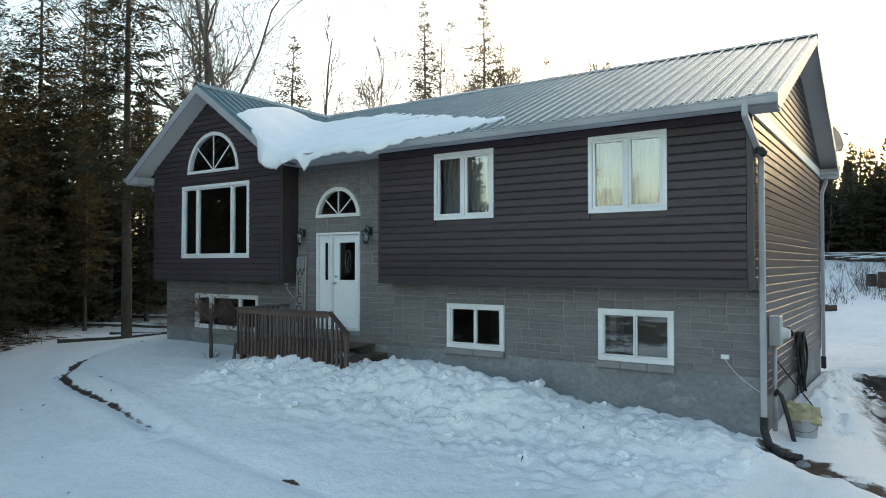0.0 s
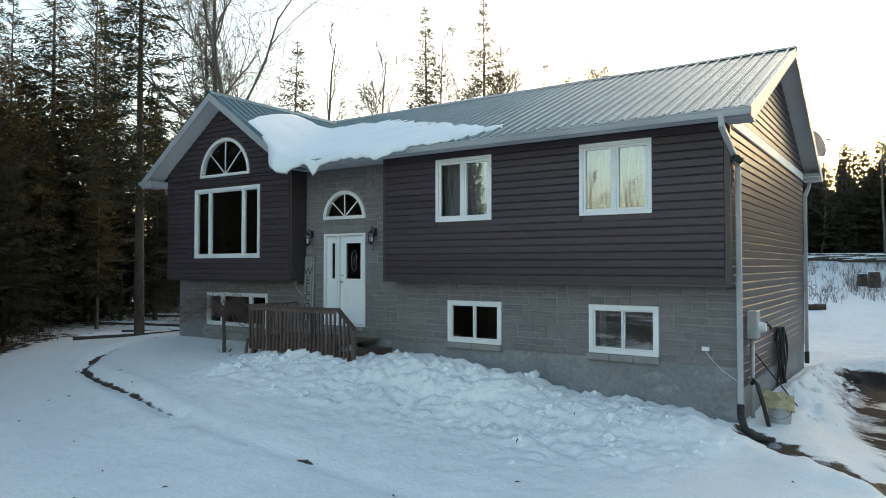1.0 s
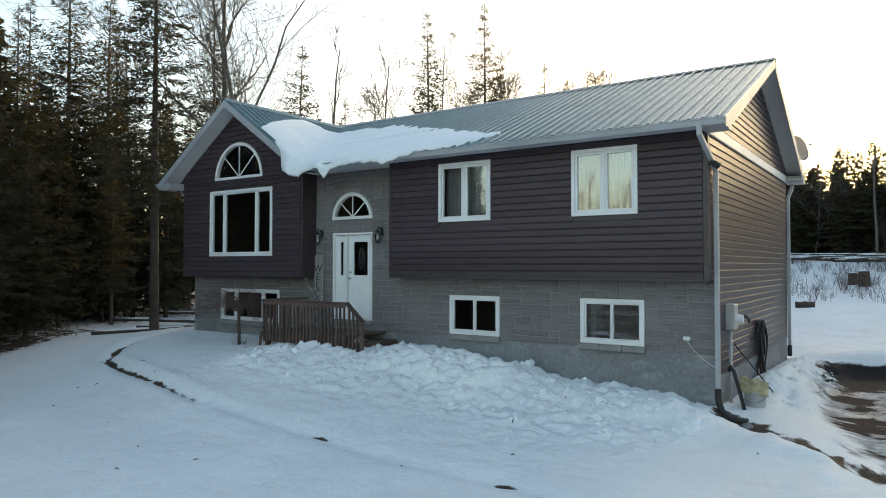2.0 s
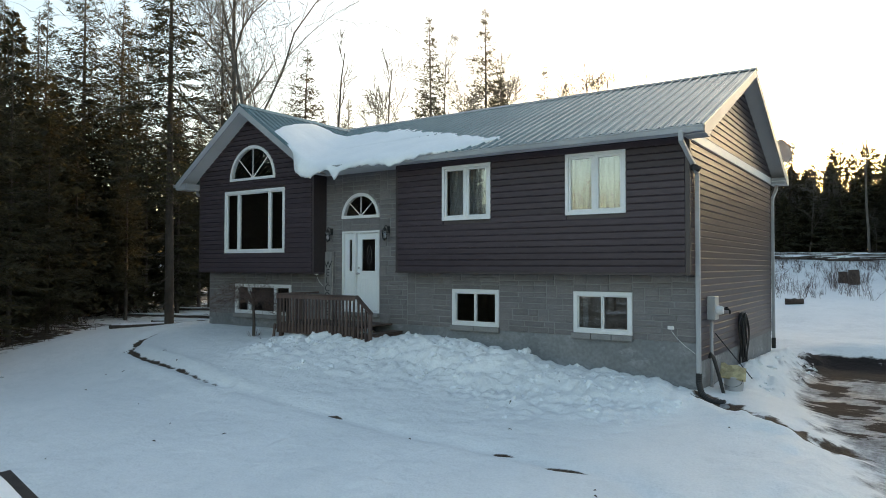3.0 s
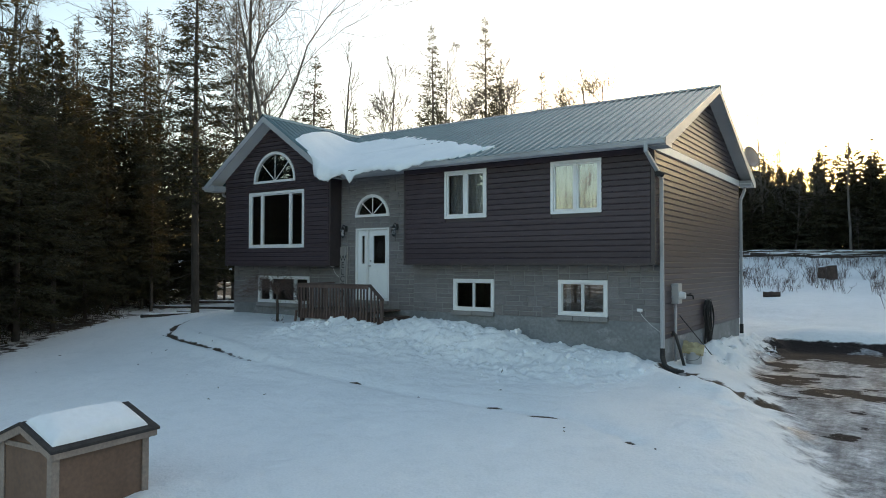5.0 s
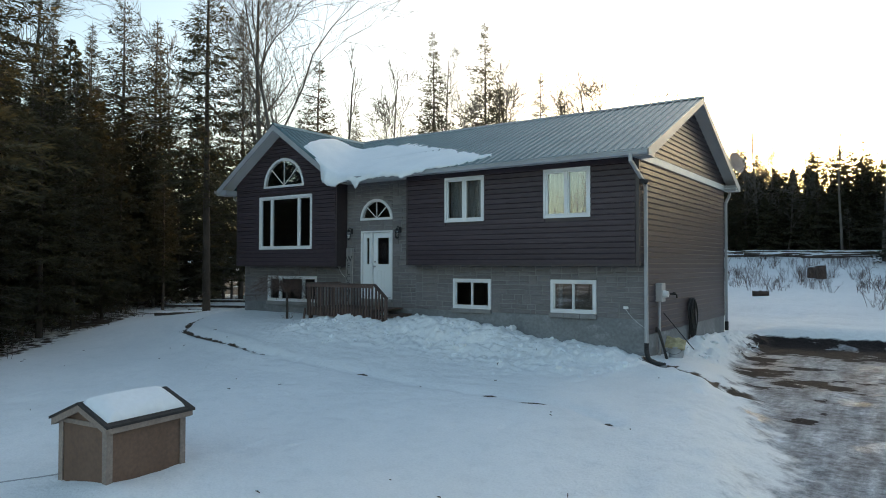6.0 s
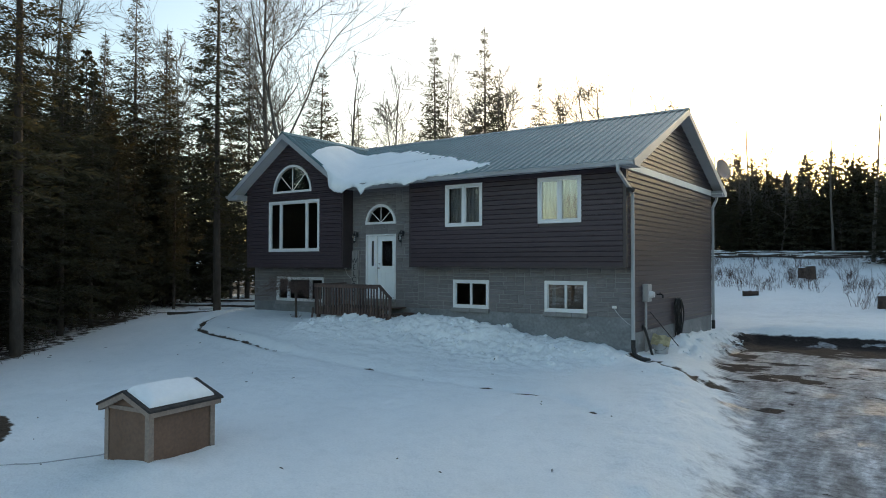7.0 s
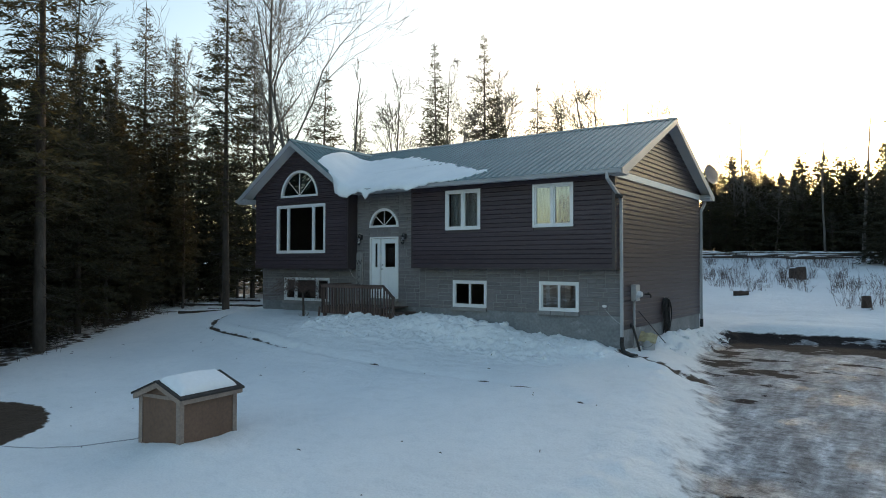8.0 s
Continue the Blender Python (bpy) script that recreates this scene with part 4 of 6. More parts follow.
    tagged(mesh_part("roof_snow", me, SNOW, smooth=True), "thick white snow slab lying in the roof valley", "snow")


build_roof_snow()


# ---- deck and entry things ----
def build_deck():
    deck = thing("entry_deck", "small weathered brown wooden deck before the door", "deck")
    for k in range(10):
        y = -0.93 + k * 0.14
        part("deck_board", boxes((-10.32, -7.60, y, y + 0.134, 0.93, 0.968), bevel=0.004), PLANKWOOD, deck)
    part("rim_joist", boxes((-10.32, -7.60, -0.975, -0.935, 0.70, 0.965), bevel=0.004), PLANKWOOD, deck)
    part("rim_joist", boxes((-10.362, -10.325, -0.975, 0.43, 0.70, 0.965), bevel=0.004), PLANKWOOD, deck)
    for x in (-10.28, -8.95, -7.66):
        part("deck_post", boxes((x - 0.05, x + 0.05, -0.93, -0.83, gz(x, -0.9) - 0.25, 0.925)), DECKWOOD, deck)
    for k, (xa, z) in enumerate(((-7.595, 0.80), (-7.27, 0.63))):
        xb = xa + 0.36
        step = part("step", boxes((xa, xb, -0.90, 0.43, z - 0.04, z), bevel=0.005), PLANKWOOD, deck, "brown wooden step")
        part("riser", boxes((xb - 0.03, xb - 0.004, -0.89, 0.42, z - 0.30, z - 0.045), bevel=0.003), PLANKWOOD, deck)
        part("stringer", boxes((xa, xb - 0.034, -0.895, -0.855, z - 0.40, z - 0.045), bevel=0.003), PLANKWOOD, deck)
    rail = part("railing", bmesh.new(), DECKWOOD, deck, "weathered wooden railing with upright balusters")
    part("top_rail", boxes((-10.36, -7.58, -1.03, -0.89, 1.69, 1.728), bevel=0.006), DECKWOOD, rail)
    part("top_rail", boxes((-10.36, -10.23, -0.885, 0.44, 1.69, 1.728), bevel=0.006), DECKWOOD, rail)
    part("lower_rail", boxes((-10.36, -7.58, -1.0, -0.98, 1.60, 1.688), bevel=0.004), DECKWOOD, rail)
    bm = bmesh.new()
    prism(bm, [(-7.578, 1.70), (-7.578, 1.735), (-7.10, 1.33), (-7.10, 1.29)], -1.03, -0.89, lambda u, v, w: (u, w, v))
    part("sloping_rail", bm, DECKWOOD, rail)
    rng = random.Random(4)
    def baluster(x, y, z0, z1, s=0.019):
        ob = part("baluster", boxes((x - s, x + s, y - s, y + s, z0 + rng.uniform(-0.02, 0.02), z1), bevel=0.003), DECKWOOD, rail)
    for k in range(24):
        baluster(-10.30 + k * 0.1165 + rng.uniform(-0.006, 0.006), -0.998, 0.72, 1.60)
    for k in range(8):
        baluster(-10.385, -0.86 + k * 0.155, 0.74, 1.69)
    for k in range(4):
        x = -7.50 + k * 0.115
        baluster(x, -0.96, 0.62 - 0.08 * k, 1.69 - 0.85 * (x + 7.58), 0.022)
    part("newel_post", boxes((-7.155, -7.085, -0.995, -0.925, 0.35, 1.30), bevel=0.006), DECKWOOD, rail)
    # stub beside the deck
    stake = part("wooden_stake", boxes((-0.035, 0.035, -0.02, 0.02, -0.2, 0.36), bevel=0.004), DECKWOOD)
    stake.matrix_world = pose(-10.62, -0.85, gz(-10.62, -0.85), 0, 9, 0)
    tagged(stake, "short leaning brown stake in the snow by the deck", "stake")


build_deck()


def build_lantern(x):
    m = thing("wall_lantern", "black carriage lantern on the stone wall", "wall lamp", (x, YL, 3.28), "lanterns beside the door")
    part("back_plate", boxes((-0.045, 0.045, -0.022, 0.004, 0.02, 0.20), bevel=0.006), BLACK, m)
    bm = bmesh.new()
    tube(bm, [(0, -0.02, 0.12), (0, -0.08, 0.20), (0, -0.15, 0.22), (0, -0.17, 0.17)], 0.011, 6)
    part("arm", bm, BLACK, m)
    bm = bmesh.new()
    tube(bm, [(0, -0.17, 0.17), (0, -0.17, 0.145), (0, -0.17, 0.11), (0, -0.17, 0.075)], [0.012, 0.03, 0.055, 0.085], 6)
    part("cap", bm, BLACK, m)
    for k in range(6):
        a = k * math.tau / 6
        bm = bmesh.new()
        tube(bm, [(0.075 * math.cos(a), -0.17 + 0.075 * math.sin(a), 0.075), (0.055 * math.cos(a), -0.17 + 0.055 * math.sin(a), -0.13)], 0.006, 4)
        part("cage_bar", bm, BLACK, m)
    bm = bmesh.new()
    tube(bm, [(0, -0.17, 0.07), (0, -0.17, -0.125)], [0.068, 0.05], 6)
    part("glass_shade", bm, GLASS, m).visible_shadow = False
    bm = bmesh.new()
    tube(bm, [(0, -0.17, -0.10), (0, -0.17, 0.0)], 0.014, 6)
    part("candle", bm, WHITE, m)
    bm = bmesh.new()
    tube(bm, [(0, -0.17, -0.128), (0, -0.17, -0.15), (0, -0.17, -0.18)], [0.062, 0.05, 0.012], 6)
    part("base", bm, BLACK, m)


build_lantern(-9.77)
build_lantern(-7.74)


def letter(ch, size, material, parent, m, extrude=0.003):
    cu = bpy.data.curves.new("letter", "FONT")
    cu.body, cu.size, cu.align_x, cu.align_y, cu.extrude = ch, size, "CENTER", "CENTER", extrude
    tmp = bpy.data.objects.new("letter", cu)
    me = bpy.data.meshes.new_from_object(tmp)
    bpy.data.objects.remove(tmp)
    ob = mesh_part("letter", me, material, parent)
    ob.matrix_local = m
    return ob


sign = thing("welcome_sign", "tall grey board with black letters leaning on the wall", "sign", (-9.855, 0.37, 0.972))
sign.rotation_euler = (radians(-2.0), 0, 0)
part("board", boxes((-0.13, 0.13, -0.012, 0.012, 0, 1.86), bevel=0.004), SIGNBOARD, sign)
for k, ch in enumerate("WELCOME"):
    letter(ch, 0.27, BLACK, sign, pose(0, -0.0135, 1.50 - k * 0.215, 90, 0, 0))
bm = bmesh.new()
tube(bm, [(-9.66, 0.33, 0.972), (-9.655, 0.37, 1.9), (-9.675, 0.42, 2.84)], [0.016, 0.018, 0.014], 7)
tagged(part("walking_stick", bm, BIRCHPOLE), "thin pale pole leaning beside the welcome sign", "pole")

# tap bracket with hanging cord under the bay corner
hook = thing("cord_hook", "small white bracket with a hanging cord", "bracket", (-10.06, YL - 0.30, 2.20))
part("bracket", boxes((-0.03, 0.05, -0.05, 0.03, 0.0, 0.058), bevel=0.008), WHITE, hook)
bm = bmesh.new()
tube(bm, [(0.02, -0.02, 0.0), (0.05, 0.0, -0.10), (0.10, 0.04, -0.22), (0.16, 0.10, -0.30)], 0.005, 5)
part("cord", bm, SOFFIT, hook)

outlet = thing("outdoor_outlet", "white outdoor power outlet with a hanging white cable", "outlet", (-0.50, YL, 1.23))
part("cover", boxes((-0.06, 0.06, -0.03, 0.022, -0.035, 0.035), bevel=0.006), WHITE, outlet)
bm = bmesh.new()
tube(bm, [(0.0, -0.025, -0.02), (0.04, -0.035, -0.09), (0.14, -0.02, -0.22), (0.28, -0.01, -0.35), (0.44, -0.012, -0.46), (0.50, -0.012, -0.50)], 0.0045, 5)
part("cable", bm, SOFFIT, outlet)

# ---- things on the end wall ----
meter = thing("electric_meter", "grey electric meter box with round glass meter", "meter", (0.004, 1.36, 0.0))
part("box", boxes((0.0, 0.17, -0.16, 0.16, 1.36, 1.84), bevel=0.012), GREYMETAL, meter)
bm = bmesh.new()
tube(bm, [(0.17, 0.0, 1.56), (0.21, 0.0, 1.56), (0.29, 0.0, 1.56)], [0.10, 0.095, 0.075], 16)
part("dial", bm, SOFFIT, meter, "round meter under glass")
bm = bmesh.new()
tube(bm, [(0.07, -0.05, 1.36), (0.07, -0.05, -0.3)], 0.035, 10)
part("conduit", bm, GREYMETAL, meter, "grey conduit down to the ground", True)
tap = thing("garden_tap", "dark garden tap on the end wall", "tap", (0.0, 2.45, 1.52))
bm = bmesh.new()
tube(bm, [(0.0, 0, 0), (0.16, 0, 0.0), (0.19, 0, -0.03), (0.19, 0, -0.10)], 0.022, 8)
part("spout", bm, BLACK, tap)
part("tap_handle", boxes((0.10, 0.16, -0.05, 0.05, 0.03, 0.055), bevel=0.008), BLACK, tap)

hose = thing("garden_hose", "long dark hose hung in loops on the wall", "hose", (0.0, 4.35, 0.0))
part("hook", boxes((0.0, 0.16, -0.05, 0.05, 1.30, 1.34), bevel=0.01), GREYMETAL, hose)
rng = random.Random(8)
for k in range(11):
    a, h_, off = rng.uniform(0.22, 0.42), rng.uniform(1.02, 1.30), rng.uniform(-0.08, 0.10)
    bm = bmesh.new()
    pts = []
    for i in range(29):
        t = i * math.tau / 28
        pts.append((0.05 + k * 0.010 + 0.02 * math.sin(t * 3 + k), off * (1 - math.cos(t)) * 0.5 + a * math.sin(t) * (0.75 + 0.25 * math.cos(t)) , 1.335 - h_ * 0.5 * (1 - math.cos(t))))
    tube(bm, pts, 0.016, 6, False)
    part("loop", bm, RUBBER, hose, "", True)

drain = thing("drain_pipe", "black corrugated drain hose at the downspout", "pipe", (0, 0, 0))
bm = bmesh.new()
pts, rad = [], []
way = [Vector(q) for q in ((0.075, 0.30, 0.40), (0.08, 0.28, 0.20), (0.16, 0.16, 0.04), (0.34, 0.02, gz(0.34, 0.02) + 0.02), (0.62, -0.02, gz(0.62, 0.0) + 0.0))]
for i in range(41):
    t = i / 40 * (len(way) - 1)
    k = min(int(t), len(way) - 2)
    pts.append(way[k].lerp(way[k + 1], t - k))
    rad.append(0.062 if i % 2 else 0.052)
tube(bm, pts, rad, 10)
part("hose_pipe", bm, RUBBER, drain)
elbow = thing("black_pipe", "black bent pipe standing by the foundation", "pipe", (0, 0, 0))
bm = bmesh.new()
tube(bm, [(0.16, 0.78, 0.66), (0.20, 0.70, 0.74), (0.26, 0.66, 0.68), (0.34, 0.72, 0.35), (0.42, 0.85, -0.12)], [0.03, 0.036, 0.036, 0.034, 0.034], 9)
part("pipe_body", bm, RUBBER, elbow, "", True)
bm = bmesh.new()
tube(bm, [(0.05, 1.75, 1.05), (0.62, 2.5, 0.05)], 0.013, 6)
tagged(part("tool_handle", bm, BLACK), "thin dark tool handle leaning on the wall", "tool")

bucket = thing("bucket", "pale grey plastic bucket half buried in snow", "bucket", (0.50, 1.28, gz(0.50, 1.28) - 0.12))
bm = bmesh.new()
tube(bm, [(0, 0, 0), (0, 0, 0.20), (0, 0, 0.36), (0, 0, 0.375), (0, 0, 0.40)], [0.16, 0.18, 0.195, 0.21, 0.21], 24)
part("pail", bm, GREYMETAL, bucket, "pale grey pail", True)
bm = bmesh.new()
tube(bm, [(-0.21 * math.cos(t), -0.215 - 0.02 * math.sin(t), 0.37 - 0.16 * math.sin(t)) for t in np.linspace(0, math.pi, 12)], 0.005, 4)
part("bail", bm, BLACK, bucket)
sack = bmesh.new()
bmesh.ops.create_grid(sack, x_segments=16, y_segments=12, size=0.5)
for v in sack.verts:
    u, w = v.co.x, v.co.y
    v.co = Vector((u * 0.48, w * 0.46, 0.035 * math.sin(u * 13) * math.cos(w * 11) + 0.09 * fbm(u * 6 + 9, w * 6 + 9, 5, 3) + 0.05 * (0.25 - u * u)))
bmesh.ops.solidify(sack, geom=sack.faces[:], thickness=0.05)
ob = part("feed_sack", sack, BLANKET, None, "", True)
ob.matrix_world = pose(0.48, 1.30, gz(0.50, 1.28) + 0.33, 24, 6, 12)
tagged(ob, "folded straw-yellow sack lying over the bucket", "sack")
for x, y, r_ in ((0.66, -0.22, 0.15), (0.98, -0.70, 0.14), (1.35, -0.98, 0.12)):
    bm = bmesh.new()
    bmesh.ops.create_icosphere(bm, subdivisions=2, radius=r_)
    for v in bm.verts:
        v.co *= 0.8 + 0.4 * noise.noise(v.co * 6 + Vector((x, y, 0)))
        v.co.z *= 0.45
    ob = part("edging_stone", bm, CONCRETE)
    ob.location = (x, y, gz(x, y) + 0.01)
    tagged(ob, "flat grey-brown stone in the wet runoff", "stone", "stones in the runoff")

flood = thing("floodlight", "dark twin floodlight on the wall corner", "floodlight", (0.03, 0.06, 4.36))
part("mount", boxes((-0.03, 0.05, -0.04, 0.04, -0.05, 0.05), bevel=0.01), BLACK, flood)
for s in (-1, 1):
    bm = bmesh.new()
    tube(bm, [(0.03, s * 0.03, -0.01), (0.06, s * 0.09 - 0.02, -0.02), (0.11, s * 0.15 - 0.03, -0.05)], [0.025, 0.05, 0.06], 10)
    part("lamp_head", bm, BLACK, flood)

dish = thing("satellite_dish", "grey satellite dish on the rear eave", "satellite dish", (0.16, 9.35, 5.12))
bm = bmesh.new()
tube(bm, [(0, -0.15, -0.05), (0, 0.05, 0.25), (0, 0.10, 0.62)], 0.022, 8)
part("mast", bm, GREYMETAL, dish)
bm = bmesh.new()
rings = []
facing = pose(0.04, 0.14, 0.78, 75, 0, 62)
for k, r_ in enumerate((0.02, 0.12, 0.22, 0.31, 0.36)):
    for d in ((0, 0.0),):
        rings.append([bm.verts.new(facing @ Vector((r_ * math.cos(t), r_ * 1.1 * math.sin(t), 0.9 * r_ * r_))) for t in np.linspace(0, math.tau, 25)[:-1]])
for a, b_ in zip(rings, rings[1:]):
    for i in range(24):
        bm.faces.new((a[i], a[(i + 1) % 24], b_[(i + 1) % 24], b_[i]))
bm.faces.new(rings[0])
bmesh.ops.solidify(bm, geom=bm.faces[:], thickness=0.012)
part("reflector", bm, GREYMETAL, dish, "", True)
bm = bmesh.new()
tube(bm, [facing @ Vector(q) for q in ((0, -0.38, 0.1), (0, -0.25, 0.35), (0, -0.05, 0.46))], 0.014, 6)
part("feed_arm", bm, GREYMETAL, dish)
bm = bmesh.new()
tube(bm, [facing @ Vector(q) for q in ((0, -0.06, 0.48), (0, 0.02, 0.38))], 0.035, 8)
part("receiver", bm, GREYMETAL, dish)


# ---- dog house ----
def build_doghouse():
    x, y = -3.55, -10.93
    k = thing("dog_house", "tan wooden dog house with a snowy shingled roof", "dog house", (x, y, gz(x, y, False) + 0.12))
    k.rotation_euler = (0, 0, radians(5.5))
    w, d, h, ap = 0.50, 0.60, 0.74, 0.94
    part("side_panel", boxes((w - 0.03, w - 0.005, -d + 0.01, d - 0.01, -0.25, h)), TANPANEL, k)
    part("side_panel", boxes((-w + 0.005, -w + 0.03, -d + 0.01, d - 0.01, -0.25, h)), TANPANEL, k)
    slope = (ap - h) / w
    for s in (-1, 1):
        bm = bmesh.new()
        prism(bm, [(-w + 0.03, -0.25), (w - 0.03, -0.25), (w - 0.03, h + 0.02), (0, ap - 0.03), (-w + 0.03, h + 0.02)], s * (d - 0.03), s * (d - 0.005), lambda u, v, q: (u, q, v))
        part("end_panel", bm, TANPANEL, k)
        for sx in (-1, 1):
            part("corner_board", boxes(*[(min(a, b_), max(a, b_), min(c_, e_), max(c_, e_), -0.25, h) for a, b_, c_, e_ in ((sx * (w - 0.075), sx * w, s * (d - 0.004), s * (d + 0.016)), (sx * (w - 0.004), sx * (w + 0.016), s * (d - 0.075), s * (d + 0.016)))], bevel=0.003), TANTRIM, k)
        part("tie_board", boxes((-w + 0.08, w - 0.08, min(s * (d - 0.004), s * (d + 0.014)), max(s * (d - 0.004), s * (d + 0.014)), h - 0.06, h), bevel=0.003), TANTRIM, k)
        bm = bmesh.new()
        for sx in (-1, 1):
            e_ = sx * (w + 0.09)
            zt = lambda q: ap + 0.02 - slope * abs(q)
            prism(bm, [(0, zt(0) - 0.09), (0, zt(0)), (e_, zt(e_)), (e_, zt(e_) - 0.09)], s * (d + 0.05), s * (d + 0.075), lambda u, v, q: (u, q, v))
        part("barge_board", bm, TANTRIM, k)
    for sx in (-1, 1):
        e_ = sx * (w + 0.10)
        zt = lambda q: ap + 0.02 - slope * abs(q)
        part("eave_board", boxes((min(e_, e_ - sx * 0.02), max(e_, e_ - sx * 0.02), -d - 0.05, d + 0.05, zt(e_) - 0.085, zt(e_) - 0.004), bevel=0.003), TANTRIM, k)
        bm = bmesh.new()
        e2 = sx * (w + 0.125)
        prism(bm, [(0, zt(0) + 0.002), (0, zt(0) + 0.035), (e2, zt(e2) + 0.035), (e2, zt(e2) + 0.002)], -d - 0.09, d + 0.09, lambda u, v, q: (u, q, v))
        part("roof_slope", bm, SHINGLE, k, "dark shingled roof slope")
    # snow on the slope that faces the drive
    n_, m_ = 24, 34
    bm = bmesh.new()
    grid, under = [], []
    for i in range(n_ + 1):
        s_ = 0.03 + (w + 0.02) * i / n_
        row, low = [], []
        for j in range(m_ + 1):
            q = -d - 0.03 + (2 * d - 0.0) * j / m_
            e_ = min(i, n_ - i, j * 0.8, (m_ - j) * 0.8) / 4
            t_ = 0.10 * min(1, max(0, e_)) ** 0.5 * (0.8 + 0.5 * vnoise(np.array(s_ * 4), np.array(q * 3), 7))
            zz = ap + 0.056 - slope * s_
            row.append(bm.verts.new((s_, q, zz + float(t_) + 0.002)))
            low.append(bm.verts.new((s_, q, zz)))
        grid.append(row)
        under.append(low)
    for g_ in (grid, under):
        for i in range(n_):
            for j in range(m_):
                bm.faces.new((g_[i][j], g_[i + 1][j], g_[i + 1][j + 1], g_[i][j + 1]))
    for i in range(n_):
        for j in (0, m_):
            bm.faces.new((grid[i][j], under[i][j], under[i + 1][j], grid[i + 1][j]))
    for j in range(m_):
        for i in (0, n_):
            bm.faces.new((grid[i][j], grid[i][j + 1], under[i][j + 1], under[i][j]))
    part("snow_cover", bm, SNOW, k, "rounded blanket of snow", True)


build_doghouse()
bm = bmesh.new()
pts = []
for t in np.linspace(0, 1, 30):
    x, y = -4.15 - 3.6 * t, -11.35 - 2.4 * t - 0.35 * math.sin(t * 5)
    pts.append((x, y, gz(x, y) + 0.008))
tube(bm, pts, 0.009, 5)
tagged(part("tie_out_cable", bm, GREYMETAL), "thin grey tie-out cable lying on the snow", "cable")


# ---- trees ----
class Soup:
    """Vertices and faces gathered in lists."""
    def __init__(self):
        self.v, self.f = [], []

    def tube(self, pts, radii, sides):
        start, u = len(self.v), None
        for i, p in enumerate(pts):
            d = (pts[min(i + 1, len(pts) - 1)] - pts[max(i - 1, 0)]).normalized()
            u = d.orthogonal().normalized() if u is None else (u - d * u.dot(d)).normalized()
            w = d.cross(u)
            for k in range(sides):
                a = k * math.tau / sides
                self.v.append(p + (u * math.cos(a) + w * math.sin(a)) * radii[i])
        for i in range(len(pts) - 1):
            for k in range(sides):
                a, b_ = start + i * sides + k, start + i * sides + (k + 1) % sides
                self.f.append((a, b_, b_ + sides, a + sides))

    def kite(self, a, tip, side):
        s = len(self.v)
        m = a.lerp(tip, 0.2)
        self.v += [m + side, tip, m - side]
        self.f.append((s, s + 1, s + 2))

    def mesh(self, name):
        me = bpy.data.meshes.new(name)
        me.from_pydata([tuple(p) for p in self.v], [], self.f)
        return me


UP = Vector((0, 0, 1))


def wild(rng):
    """A random direction."""
    return Vector((rng.uniform(-1, 1), rng.uniform(-1, 1), rng.uniform(-1, 1)))


